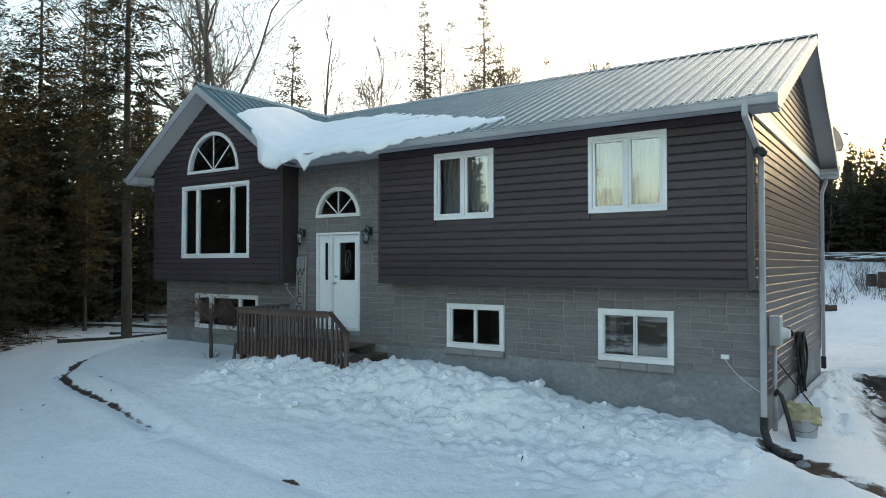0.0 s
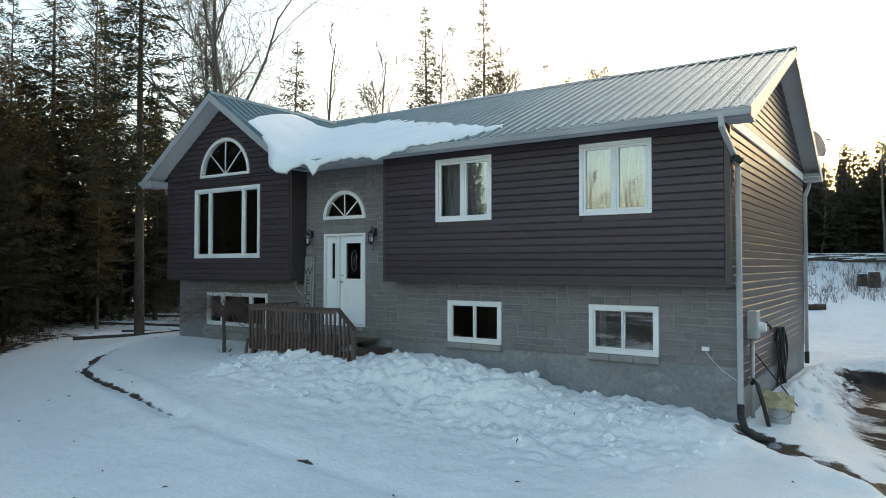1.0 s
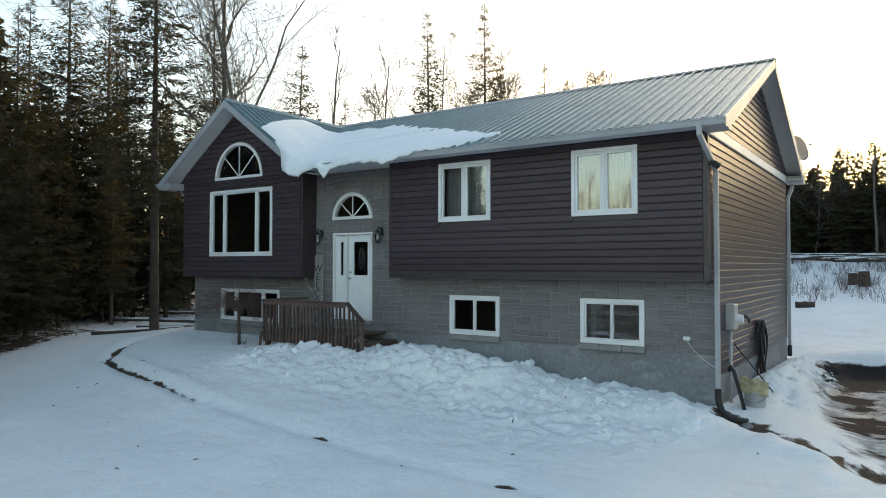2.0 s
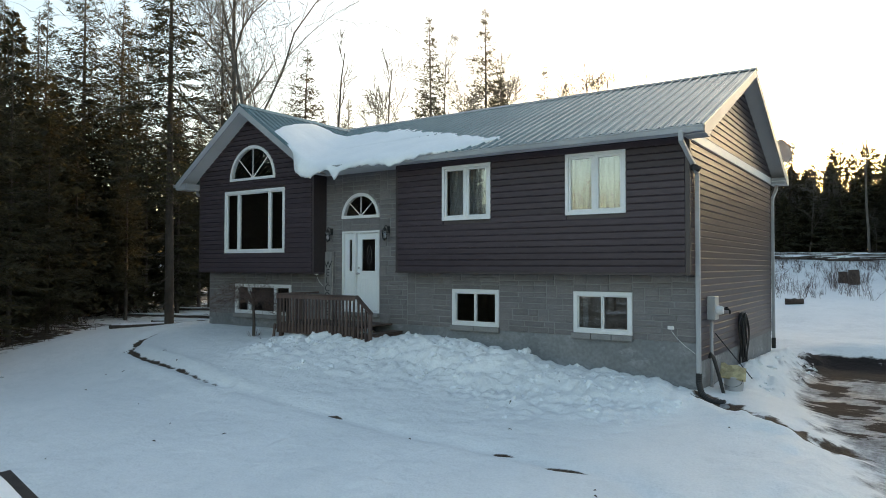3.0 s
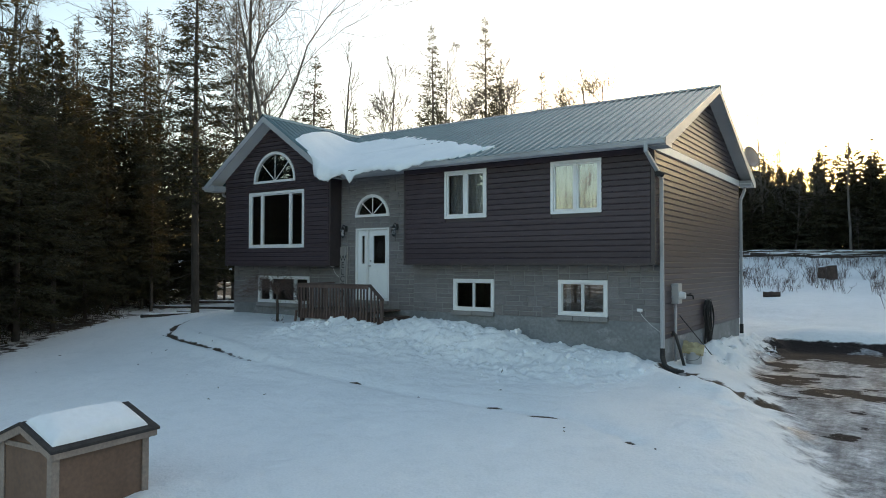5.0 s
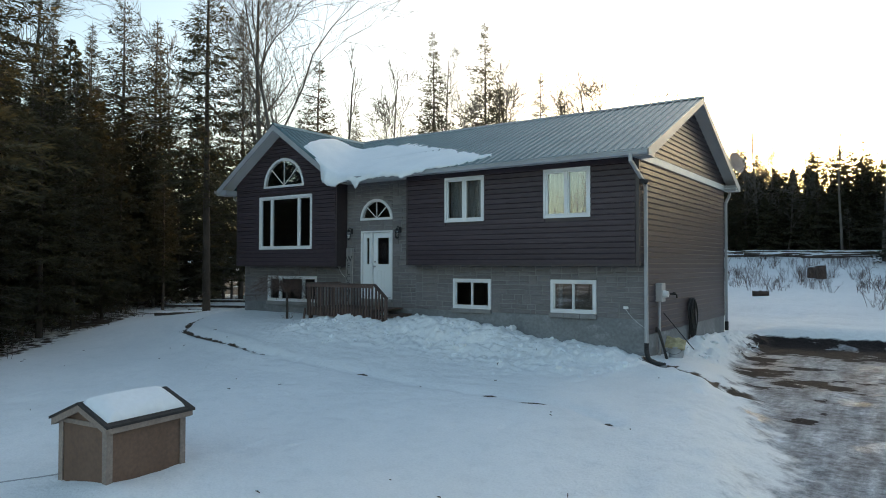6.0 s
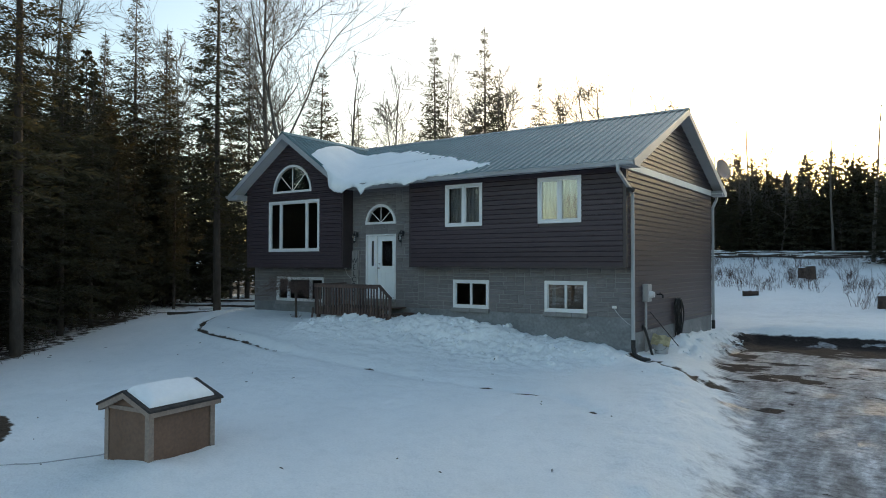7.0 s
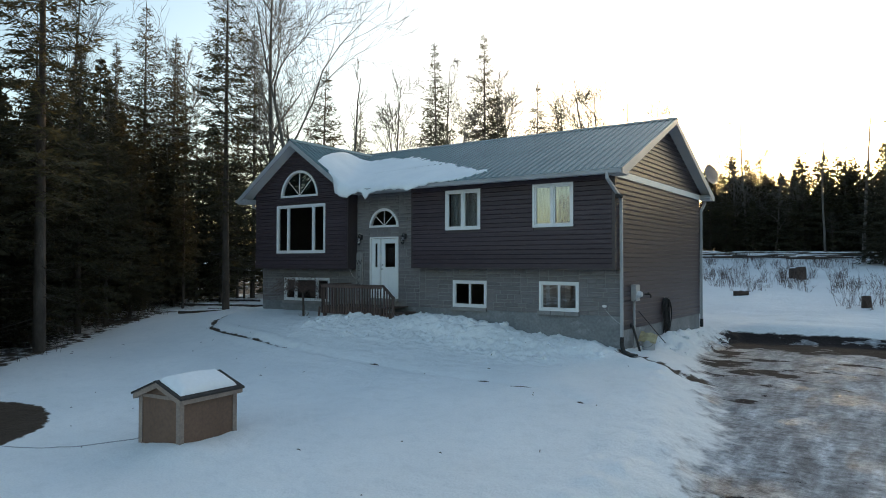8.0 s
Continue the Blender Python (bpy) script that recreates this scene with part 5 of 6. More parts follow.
def build_spruce(seed, h, r, bare, density=1.0, ragged=0.25, fine=True, power=0.85):
    """A spruce of height h and foot radius r, its green starting at bare * h; boughs carry twigs, twigs carry sprigs."""
    rng = random.Random(seed)
    trunk, crown = Soup(), Soup()
    bend = Vector((rng.uniform(-1, 1), rng.uniform(-1, 1), 0)) * 0.010 * h
    axis = lambda z: bend * math.sin(z / h * 3) + UP * z
    r0 = 0.0078 * h + 0.02
    trunk.tube([axis(h * k / 10) - (UP * 0.3 if k == 0 else UP * 0) for k in range(11)], [r0 * (1 - k / 10) ** 0.9 + 0.008 for k in range(11)], 7)
    z = bare * h
    lean = rng.uniform(0, math.tau)
    while z < h * 0.99:
        f = (z / h - bare) / (1 - bare)
        reach = r * (1 - f) ** power * min(1, 0.5 + f * 3) * rng.uniform(0.82, 1.1) + 0.03
        n_ = max(4, round((6 - 1.5 * f) * density))
        a0 = rng.uniform(0, math.tau)
        for k in range(n_):
            if rng.random() < 0.12:
                continue
            a = a0 + k * math.tau / n_ + rng.uniform(-0.4, 0.4)
            L = reach * rng.uniform(1 - 2 * ragged, 1 + ragged) * (1 + 0.12 * math.cos(a - lean))
            out = Vector((math.cos(a), math.sin(a), 0))
            lift = 0.75 * f - 0.28 + rng.uniform(-0.14, 0.14)
            o = axis(z + rng.uniform(-0.1, 0.1))
            curve = lambda q: o + out * (L * q) + UP * (L * (lift * q - 0.34 * q * q * (1 - f) + 0.26 * q ** 3))
            if fine:
                trunk.tube([curve(0), curve(0.5), curve(0.95)], [0.006 + 0.006 * L, 0.009, 0.003], 3)
            across = out.cross(UP)
            m_ = max(3, int(L / (0.11 if fine else 0.30)))
            small = min(1.0, 0.55 + 0.5 * reach)
            for j in range(m_):
                q = 0.10 + 0.90 * (j + rng.random() * 0.8) / m_
                p = curve(q)
                tl = (0.09 + 0.30 * L * (1 - q) ** 0.7 * min(1, q * 3 + 0.25)) * rng.uniform(0.55, 1.2)
                for sd in (-1, 1):
                    d = (across * sd * rng.uniform(0.55, 1.0) + out * rng.uniform(0.4, 0.9) + UP * rng.uniform(-0.45, 0.12)).normalized()
                    if fine:
                        c_ = max(2, int(tl / 0.075))
                        for e in range(c_):
                            b_ = p + d * (tl * (e + 0.3 * rng.random()) / c_)
                            tip = b_ + (d + wild(rng) * 0.6).normalized() * rng.uniform(0.15, 0.30) * small
                            crown.kite(b_, tip, wild(rng) * 0.030 * small)
                    else:
                        for e in range(2):
                            b_ = p + d * tl * 0.45 * e
                            crown.kite(b_, b_ + (d + wild(rng) * 0.5).normalized() * (0.24 + 0.75 * tl) * small, wild(rng) * 0.17 * small)
            crown.kite(curve(0.8), curve(1.07), (across + UP * 0.5) * 0.03)
        z += rng.uniform(0.17, 0.30) * (0.75 + 0.02 * h) / density
    crown.kite(axis(h * 0.97), axis(h) + UP * 0.18, Vector((0.022, 0, 0)))
    crown.kite(axis(h * 0.97), axis(h) + UP * 0.18, Vector((0, 0.022, 0)))
    if fine:
        for k in range(int(bare * h * 7)):
            z = rng.uniform(0.8, max(1.0, bare * h))
            a = rng.uniform(0, math.tau)
            out = Vector((math.cos(a), math.sin(a), rng.uniform(-0.45, 0.1)))
            L = rng.uniform(0.3, 1.3)
            trunk.tube([axis(z), axis(z) + out * L * 0.6, axis(z) + out * L + UP * 0.08], [0.012, 0.008, 0.003], 3)
    return trunk.mesh("trunk"), crown.mesh("crown")


def build_bare(seed, h, limbs=10, start=0.35, spread=0.75, reach=0.34, levels=3, stout=0.008, straight=0.05, fork=(8, 6, 4)):
    """A leafless tree: crooked limbs that fork into branches and twigs and bend upwards."""
    rng = random.Random(seed)
    wood, twigs = Soup(), Soup()
    segments, children = (9, 6, 4, 3, 2), (limbs, *fork)
    wobble, climb = (straight, 0.27, 0.27, 0.30, 0.3), (0.03, 0.075, 0.075, 0.05, 0.03)

    def limb(p, d, L, rad, level):
        n_ = segments[level]
        pts, rads, ways = [p], [rad], [d]
        for k in range(n_):
            d = (d + wild(rng) * wobble[level] + UP * climb[level]).normalized()
            pts.append(pts[-1] + d * (L / n_))
            rads.append(max(stout * 0.55, rad * (1 - (k + 1) / n_ * 0.85)))
            ways.append(d)
        (wood if level < 2 else twigs).tube(pts, rads, 7 if level == 0 else 5 if level == 1 else 3)
        if level == levels:
            return
        first = start if level == 0 else 0.16
        turn = rng.uniform(0, math.tau)
        for i in range(children[level]):
            q = first + (0.98 - first) * (i + rng.random() * 0.85) / children[level]
            t = q * n_
            k = min(int(t), n_ - 1)
            o, w = pts[k].lerp(pts[k + 1], t - k), ways[k + 1]
            r_ = rads[k] + (rads[k + 1] - rads[k]) * (t - k)
            u = w.orthogonal().normalized()
            turn += 2.4 + rng.uniform(-0.6, 0.6)
            side = u * math.cos(turn) + w.cross(u) * math.sin(turn)
            a = spread * rng.uniform(0.6, 1.25)
            way = w * math.cos(a) + side * math.sin(a)
            part_of = h * reach * (1.25 - 0.85 * q) if level == 0 else L * 0.62 * (1.15 - 0.55 * q)
            limb(o, way, part_of * rng.uniform(0.65, 1.2), max(stout, r_ * rng.uniform(0.5, 0.72)), level + 1)

    limb(Vector((0, 0, -0.3)), Vector((rng.uniform(-0.02, 0.02), rng.uniform(-0.02, 0.02), 1)).normalized(), h * 0.95, 0.0085 * h + 0.03, 0)
    return wood.mesh("trunk"), twigs.mesh("crown")


def tree(name, meshes, materials, label, category, group):
    t = thing(name, label, category, group=group)
    mesh_part("trunk", meshes[0], materials[0], t, smooth=True)
    mesh_part("crown", meshes[1], materials[1], t)
    return t


# seed, height, foot radius, bare share, density, taper power
SPRUCES = [(11, 13.0, 2.7, 0.08, 1.1, 0.92), (12, 14.0, 2.5, 0.20, 1.05, 0.95), (13, 12.0, 2.7, 0.05, 1.1, 0.9), (14, 10.0, 2.2, 0.05, 1.15, 0.95), (15, 8.0, 2.0, 0.05, 1.15, 0.95), (16, 15.0, 2.0, 0.28, 0.9, 0.72), (17, 12.0, 2.8, 0.06, 0.8, 0.95), (18, 13.0, 2.7, 0.10, 0.8, 0.9)]
spruce_meshes = [(h, build_spruce(s, h, r_, b_, dn, fine=dn > 0.82, power=pw)) for s, h, r_, b_, dn, pw in SPRUCES]
# seed, height, limbs, start, spread, reach, levels, thinnest twig, crookedness: a low-forked hardwood, a tall birch, fans, a dense crown
BARES = [(31, 14.0, 7, 0.16, 0.62, 0.62, 4, 0.0095, 0.07), (35, 15.0, 12, 0.34, 0.62, 0.27, 4, 0.008, 0.03), (33, 10.0, 13, 0.22, 0.65, 0.33, 3, 0.014, 0.07), (34, 9.0, 12, 0.30, 0.8, 0.36, 3, 0.014, 0.10), (36, 10.0, 11, 0.28, 0.7, 0.34, 3, 0.015, 0.08, (5, 4, 3))]
bare_meshes = [(q[1], build_bare(*q)) for q in BARES]
snag_mesh = (11.0, build_bare(43, 11.0, 6, 0.52, 0.42, 0.22, 2, 0.016, 0.07))
placed = {}


def plant(kind, i, x, y, height, turn=0.0, wide=1.0, group="forest", label=""):
    """One more tree of a kind; the first of each is built, the rest are copies."""
    key = (kind, i, group)
    h, meshes = (spruce_meshes[i] if kind == "spruce_tree" else bare_meshes[i] if kind == "bare_tree" else snag_mesh)
    s = height / h
    m = Matrix.Translation((x, y, gz(x, y) - 0.05)) @ pose(0, 0, 0, 0, 0, turn) @ Matrix.Diagonal((s * wide, s * wide, s, 1))
    if key not in placed:
        text = {"spruce_tree": "dark green spruce with feathery drooping branches", "bare_tree": "leafless hardwood tree with fine grey twigs", "dead_tree": "broken dead tree with few bare limbs"}[kind]
        placed[key] = tree(kind, meshes, (BARK, NEEDLES) if kind == "spruce_tree" else (PALEBARK, PALEBARK), text, "spruce" if kind == "spruce_tree" else "tree", group)
        placed[key].matrix_basis = m
        ob = placed[key]
    else:
        base = placed[key]
        keep = base.matrix_basis.copy()
        base.matrix_basis = Matrix.Identity(4)
        ob = copy_thing(base, m)
        base.matrix_basis = keep
    if label:
        tagged(ob, label)
    return ob


taken = []


def free(x, y, gap):
    if any((x - a) ** 2 + (y - b_) ** 2 < gap * gap for a, b_ in taken):
        return False
    taken.append((x, y))
    return True


# trees that stand out one by one: kind, variant, x, y, top z, width
LEFT, BACK, RIGHT = "spruces at the dark forest edge", "trees behind the house", "trees beyond the snowy field"
STANDING = {
    LEFT: (("spruce_tree", 5, -18.9, 1.5, 16.6, 1.1), ("spruce_tree", 1, -29.9, 12.0, 18.8, 0.95), ("spruce_tree", 0, -28.0, 3.0, 16.9, 1.05), ("spruce_tree", 3, -30.4, 6.5, 15.0, 1.0),
           ("spruce_tree", 3, -30.0, 0.4, 14.4, 1.0), ("spruce_tree", 3, -24.3, -0.7, 12.3, 0.9), ("spruce_tree", 5, -16.4, -7.6, 16.5, 1.25), ("spruce_tree", 3, -28.3, 1.5, 14.4, 0.8),
           ("spruce_tree", 3, -28.2, 5.0, 15.6, 1.0), ("spruce_tree", 1, -27.0, -1.0, 13.5, 0.9), ("bare_tree", 2, -31.0, 8.0, 16.2, 0.7), ("bare_tree", 1, -20.5, -5.0, 15.0, 0.8)),
    BACK: (("spruce_tree", 3, -20.9, 27.0, 20.5, 0.95), ("spruce_tree", 3, -22.4, 22.4, 18.9, 0.9), ("spruce_tree", 4, -19.6, 26.9, 15.4, 1.1), ("bare_tree", 0, -18.75, 5.9, 17.4, 1.0),
           ("bare_tree", 1, -22.8, 7.9, 20.5, 1.0), ("dead_tree", 0, -24.8, 15.8, 16.4, 1.1), ("spruce_tree", 4, -31.0, 20.0, 17.5, 1.0), ("spruce_tree", 4, -39.2, 33.0, 17.8, 0.9),
           ("bare_tree", 2, -26.7, 22.5, 18.4, 0.9), ("bare_tree", 3, -26.2, 23.5, 14.9, 1.0), ("bare_tree", 1, -22.8, 25.0, 18.5, 0.7), ("bare_tree", 2, -22.6, 36.0, 19.8, 1.2),
           ("spruce_tree", 4, -20.3, 35.0, 18.4, 0.8), ("spruce_tree", 4, -19.0, 36.0, 16.9, 0.9), ("bare_tree", 3, -18.6, 37.0, 18.4, 1.1), ("bare_tree", 2, -16.5, 37.5, 19.6, 1.4),
           ("bare_tree", 3, -15.4, 38.0, 18.2, 1.1), ("dead_tree", 0, -13.6, 38.0, 17.8, 1.0), ("bare_tree", 3, -12.6, 40.0, 16.8, 1.1), ("bare_tree", 3, -24.3, 37.0, 18.5, 1.1),
           ("spruce_tree", 4, -16.9, 32.6, 13.6, 0.8), ("bare_tree", 3, -22.6, 25.5, 15.0, 1.1), ("spruce_tree", 3, -24.6, 24.0, 13.5, 0.7)),
    RIGHT: (("bare_tree", 1, -5.2, 44.5, 16.4, 0.9), ("bare_tree", 3, -6.0, 45.2, 12.5, 1.3), ("bare_tree", 3, -4.5, 45.4, 12.8, 1.3), ("dead_tree", 0, 1.0, 41.0, 14.0, 0.9), ("dead_tree", 0, 3.6, 38.0, 14.6, 1.1),
            ("spruce_tree", 2, 5.0, 36.0, 12.2, 1.3), ("spruce_tree", 0, -7.9, 43.0, 12.8, 1.0), ("bare_tree", 3, -1.9, 45.0, 11.0, 1.3), ("bare_tree", 2, -7.7, 45.0, 12.2, 1.3), ("spruce_tree", 2, 6.8, 39.5, 13.4, 0.9), ("dead_tree", 0, 7.8, 34.5, 14.0, 0.8)),
}
for group, kind, i, x, y, top, wide in [(g, *q) for g, row in STANDING.items() for q in row]:
    taken.append((x, y))
    plant(kind, i, x, y, top - gz(x, y), x * 37 % 360, wide, group)

# the woods: rows behind an edge line, deeper and deeper
rng = random.Random(77)
EDGES = [((-12.5, -13.5), (-22.5, 0.6), 26, 1.75, 15, (8.8, 12.0), LEFT), ((-23.3, 1.5), (-29.0, 13.0), 22, 1.95, 12, (9.2, 12.4), LEFT), ((-27.5, 13.0), (-24.0, 26.0), 18, 2.6, 9, (7.5, 10), BACK),
         ((-24.0, 27.0), (-9.0, 43.0), 14, 2.6, 8, (6.0, 8.2), BACK), ((-9.5, 43.5), (20.0, 43.0), 14, 1.3, 12, (6.2, 8.8), RIGHT), ((-20.0, -27.0), (-13.5, -14.0), 0, 2.6, 10, (10, 13), LEFT)]
# row at x 24 is unseen, added to shade the end wall
EDGES += [((-26.0, -18.0), (-36.0, 4.0), 0, 2.9, 10, (9.5, 12), LEFT), ((24.0, 40.0), (24.0, -30.0), 0, 4.0, 8, (9, 12), RIGHT), ((-10.0, 42.6), (20.0, 42.2), 0, 1.2, 3, (2.6, 5.2), RIGHT), ((-10.0, 57.0), (25.0, 57.0), 0, 2.2, 8, (6.0, 8.0), RIGHT)]
for (ax, ay), (bx, by), count, gap, depth, (h0, h1), group in EDGES:
    L = math.hypot(bx - ax, by - ay)
    nx, ny = -(by - ay) / L, (bx - ax) / L
    for k in range(int(L * depth / gap ** 2 * 4)):
        s, d = rng.random(), rng.random() ** 1.25 * depth + 0.4
        x, y = ax + (bx - ax) * s + nx * d, ay + (by - ay) * s + ny * d
        if not free(x, y, gap * (0.72 + d * 0.03)):
            continue
        if rng.random() < (0.22 if group == RIGHT and h0 > 6 else 0.08) and (group != LEFT or d > 7):
            plant("bare_tree", rng.choice((4, 4, 4, 3)), x, y, rng.uniform(h0, h1) * 1.05, rng.uniform(0, 360), rng.uniform(0.8, 1.1), group)
        else:
            i = rng.choice((0, 1, 1, 3, 5) if d < 1.5 and count else (6, 7, 6, 7)) if h1 > 9 else rng.choice((3, 4) if d < 1.2 and count == 14 else (6, 7))
            plant("spruce_tree", i, x, y, rng.uniform(h0, h1) * (0.75 if rng.random() < 0.25 else 1.0), rng.uniform(0, 360), rng.uniform(0.85, 1.2) if h1 > 9 else rng.uniform(1.1, 1.5), group)
# woods across the road, which the panes reflect
for k in range(60):
    x, y = rng.uniform(-60, 25), rng.uniform(-64, -40)
    if free(x, y, 3.0):
        bare = rng.random() < 0.9
        plant("bare_tree" if bare else "spruce_tree", 4 if bare else 7, x, y, rng.uniform(8, 13), rng.uniform(0, 360), 1.0, "trees across the road")


# ---- shrub, logs, brush ----
def build_shrub():
    rng = random.Random(5)
    x, y = -11.24, -1.0
    t = thing("weeping_shrub", "leafless weeping shrub with tangled brown twigs", "shrub", (x, y, gz(x, y) - 0.1))
    stem, twigs = Soup(), Soup()
    stem.tube([Vector((0, 0, 0)), Vector((0.01, 0, 0.4)), Vector((-0.01, 0, 0.75)), Vector((0, 0, 0.98))], [0.045, 0.040, 0.036, 0.045], 8)
    for k in range(74):
        a = rng.uniform(0, math.tau)
        bias = 1.35 if math.cos(a) < 0 else 0.85
        L = rng.uniform(0.55, 1.15) * bias
        out = Vector((math.cos(a), math.sin(a) * 0.8, 0))
        rise = rng.uniform(0.15, 0.62)
        c_ = lambda s: Vector((0, 0, 0.95)) + out * (L * s) + UP * (rise * math.sin(min(1, s * 1.3) * 2.2) - 0.34 * s ** 3)
        pts = [c_(s / 5) + Vector((rng.uniform(-1, 1), rng.uniform(-1, 1), rng.uniform(-1, 1))) * 0.035 for s in range(6)]
        twigs.tube(pts, [0.010, 0.008, 0.006, 0.005, 0.004, 0.002], 3)
        for j in range(13):
            i = rng.randrange(1, 6)
            p = pts[i]
            d = (out * rng.uniform(0.1, 1) + Vector((rng.uniform(-1, 1), rng.uniform(-1, 1), rng.uniform(-0.7, 0.7)))).normalized() * rng.uniform(0.12, 0.42)
            twigs.tube([p, p + d * 0.55 + UP * 0.02, p + d], [0.0034, 0.0026, 0.0016], 3)
    mesh_part("trunk", stem.mesh("trunk"), BARK, t, smooth=True)
    mesh_part("crown", twigs.mesh("crown"), SHRUB, t)
    bits = Soup()
    for k in range(14):
        a = rng.uniform(0, math.tau)
        p = Vector((0.12 * math.cos(a), 0.12 * math.sin(a), 0.08))
        bits.tube([p, p + Vector((math.cos(a) * 0.08, math.sin(a) * 0.08, rng.uniform(0.05, 0.22)))], [0.006, 0.003], 3)
    mesh_part("sucker_shoots", bits.mesh("shoots"), SHRUB, t)


build_shrub()


def log_mesh(L, r_, seed):
    rng = random.Random(seed)
    bm = bmesh.new()
    tube(bm, [(-L / 2 + L * k / 6, rng.uniform(-1, 1) * r_ * 0.2, rng.uniform(-1, 1) * r_ * 0.15) for k in range(7)], [r_ * rng.uniform(0.85, 1.1) for k in range(7)], 10)
    return bm


def lay_log(x, y, L, r_, turn, seed, snow=True, label="fallen log with snow along its top", group="fallen logs", lift=0.5):
    t = thing("fallen_log", label, "log", (x, y, gz(x, y) + r_ * lift), group)
    t.rotation_euler = (0, 0, radians(turn))
    part("log", log_mesh(L, r_, seed), LOGWOOD if not snow else BARK, t, "", True)
    if snow:
        bm = bmesh.new()
        rng = random.Random(seed + 1)
        tube(bm, [(-L * 0.48 + L * 0.96 * k / 8, rng.uniform(-1, 1) * r_ * 0.15, r_ * 0.85) for k in range(9)], [0.02] + [r_ * rng.uniform(0.5, 0.8) for k in range(7)] + [0.02], 8)
        part("snow_cap", bm, SNOW, t, "", True)


lay_log(-0.95, 20.7, 0.75, 0.16, 8, 3, False, "short dark cut log lying on the snow", "cut logs")
rng = random.Random(12)
for x, y, r_, h_ in ((0.2, 30.3, 0.24, 0.62), (0.75, 29.8, 0.28, 0.78), (4.9, 17.6, 0.20, 0.50)):
    bm = bmesh.new()
    tube(bm, [(0, 0, -0.2), (0.02, 0, h_ * 0.5), (0, 0.02, h_)], [r_ * 1.08, r_, r_ * 0.96], 14)
    t = thing("tree_stump", "sawn brown stump standing in the snow", "stump", (x, y, gz(x, y)), "sawn stumps")
    part("stump_wood", bm, LOGWOOD, t, "", True)
    bm = bmesh.new()
    tube(bm, [(0, 0.02, h_ + 0.002), (0, 0.02, h_ + 0.05), (0, 0.02, h_ + 0.07)], [r_ * 0.9, r_ * 0.7, r_ * 0.3], 12)
    part("snow_cap", bm, SNOW, t, "", True)
for k in range(44):
    lay_log(rng.uniform(-9, 12), 40.4 + rng.uniform(-1.6, 1.6), rng.uniform(1.8, 5.0), rng.uniform(0.05, 0.12), rng.gauss(0, 22), 100 + k, True, group="logs along the tree line", lift=rng.uniform(0.6, 3.0))
for k, (x, y, a, lift) in enumerate(((-21.5, 4.6, 28, 3.2), (-22.5, 6.0, 30, 2.0), (-20.2, 3.4, 40, 1.0), (-24.0, 4.2, 20, 2.2), (-19.9, 1.6, 60, 1.0), (-26.0, 7.5, 35, 3.0))):
    lay_log(x, y, 3.2, 0.065, a + (k * 37) % 30 - 15, 200 + k, True, group="logs in the woods", lift=lift)


def build_brush():
    """Dry bushes of thin forking stems over the field, and brush under the forest edge."""
    rng = random.Random(9)

    def bush(s, cx, cy, stems, tall, wide, thick):
        z = gz(cx, cy)
        for j in range(stems):
            p = Vector((cx + rng.gauss(0, wide * 0.35), cy + rng.gauss(0, wide * 0.35), z - 0.05))
            d = Vector((rng.gauss(0, 0.32), rng.gauss(0, 0.32), 1)) * tall * rng.uniform(0.45, 1.15)
            tip = p + d + wild(rng) * 0.08
            s.tube([p, p + d * 0.5 + wild(rng) * 0.04, tip], [thick, thick * 0.7, thick * 0.35], 3)
            for e in range(rng.randint(1, 4)):
                q = p + d * rng.uniform(0.35, 0.9)
                s.tube([q, q + Vector((rng.gauss(0, 0.5), rng.gauss(0, 0.5), rng.uniform(0.3, 1))) * tall * 0.3], [thick * 0.6, thick * 0.25], 3)

    field_brush, wood_brush = Soup(), Soup()
    for k in range(420):
        cx, cy = rng.uniform(-7, 10), rng.uniform(22.5, 40)
        if vnoise(np.array(cx * 0.45), np.array(cy * 0.35), 71) > 0.50 - 0.010 * (cy - 23):
            bush(field_brush, cx, cy, rng.randint(3, 9), rng.uniform(0.35, 1.0), 0.35, 0.009)
    for cx, cy in ((4.3, 17.4), (4.6, 18.1), (5.4, 17.9), (5.6, 18.6), (5.1, 16.9), (6.2, 18.4), (3.9, 18.3), (0.4, 30.6), (1.1, 29.4), (-0.3, 30.0), (1.4, 30.2)):
        bush(field_brush, cx, cy, 9, 0.85, 0.35, 0.008)
    for k in range(110):
        u = rng.random()
        bush(wood_brush, -12.8 - 8.4 * u - rng.uniform(0.3, 4), -11 + 12 * u - rng.uniform(-0.6, 3), rng.randint(2, 5), rng.uniform(0.3, 0.9), 0.4, 0.008)
    tagged(mesh_part("dry_brush", field_brush.mesh("dry_brush"), SHRUB), "dry reddish brush and stalks standing in snow", "brush", kind="stuff")
    tagged(mesh_part("forest_brush", wood_brush.mesh("forest_brush"), BARK), "bare tangled brush under the forest edge", "brush", kind="stuff")


build_brush()


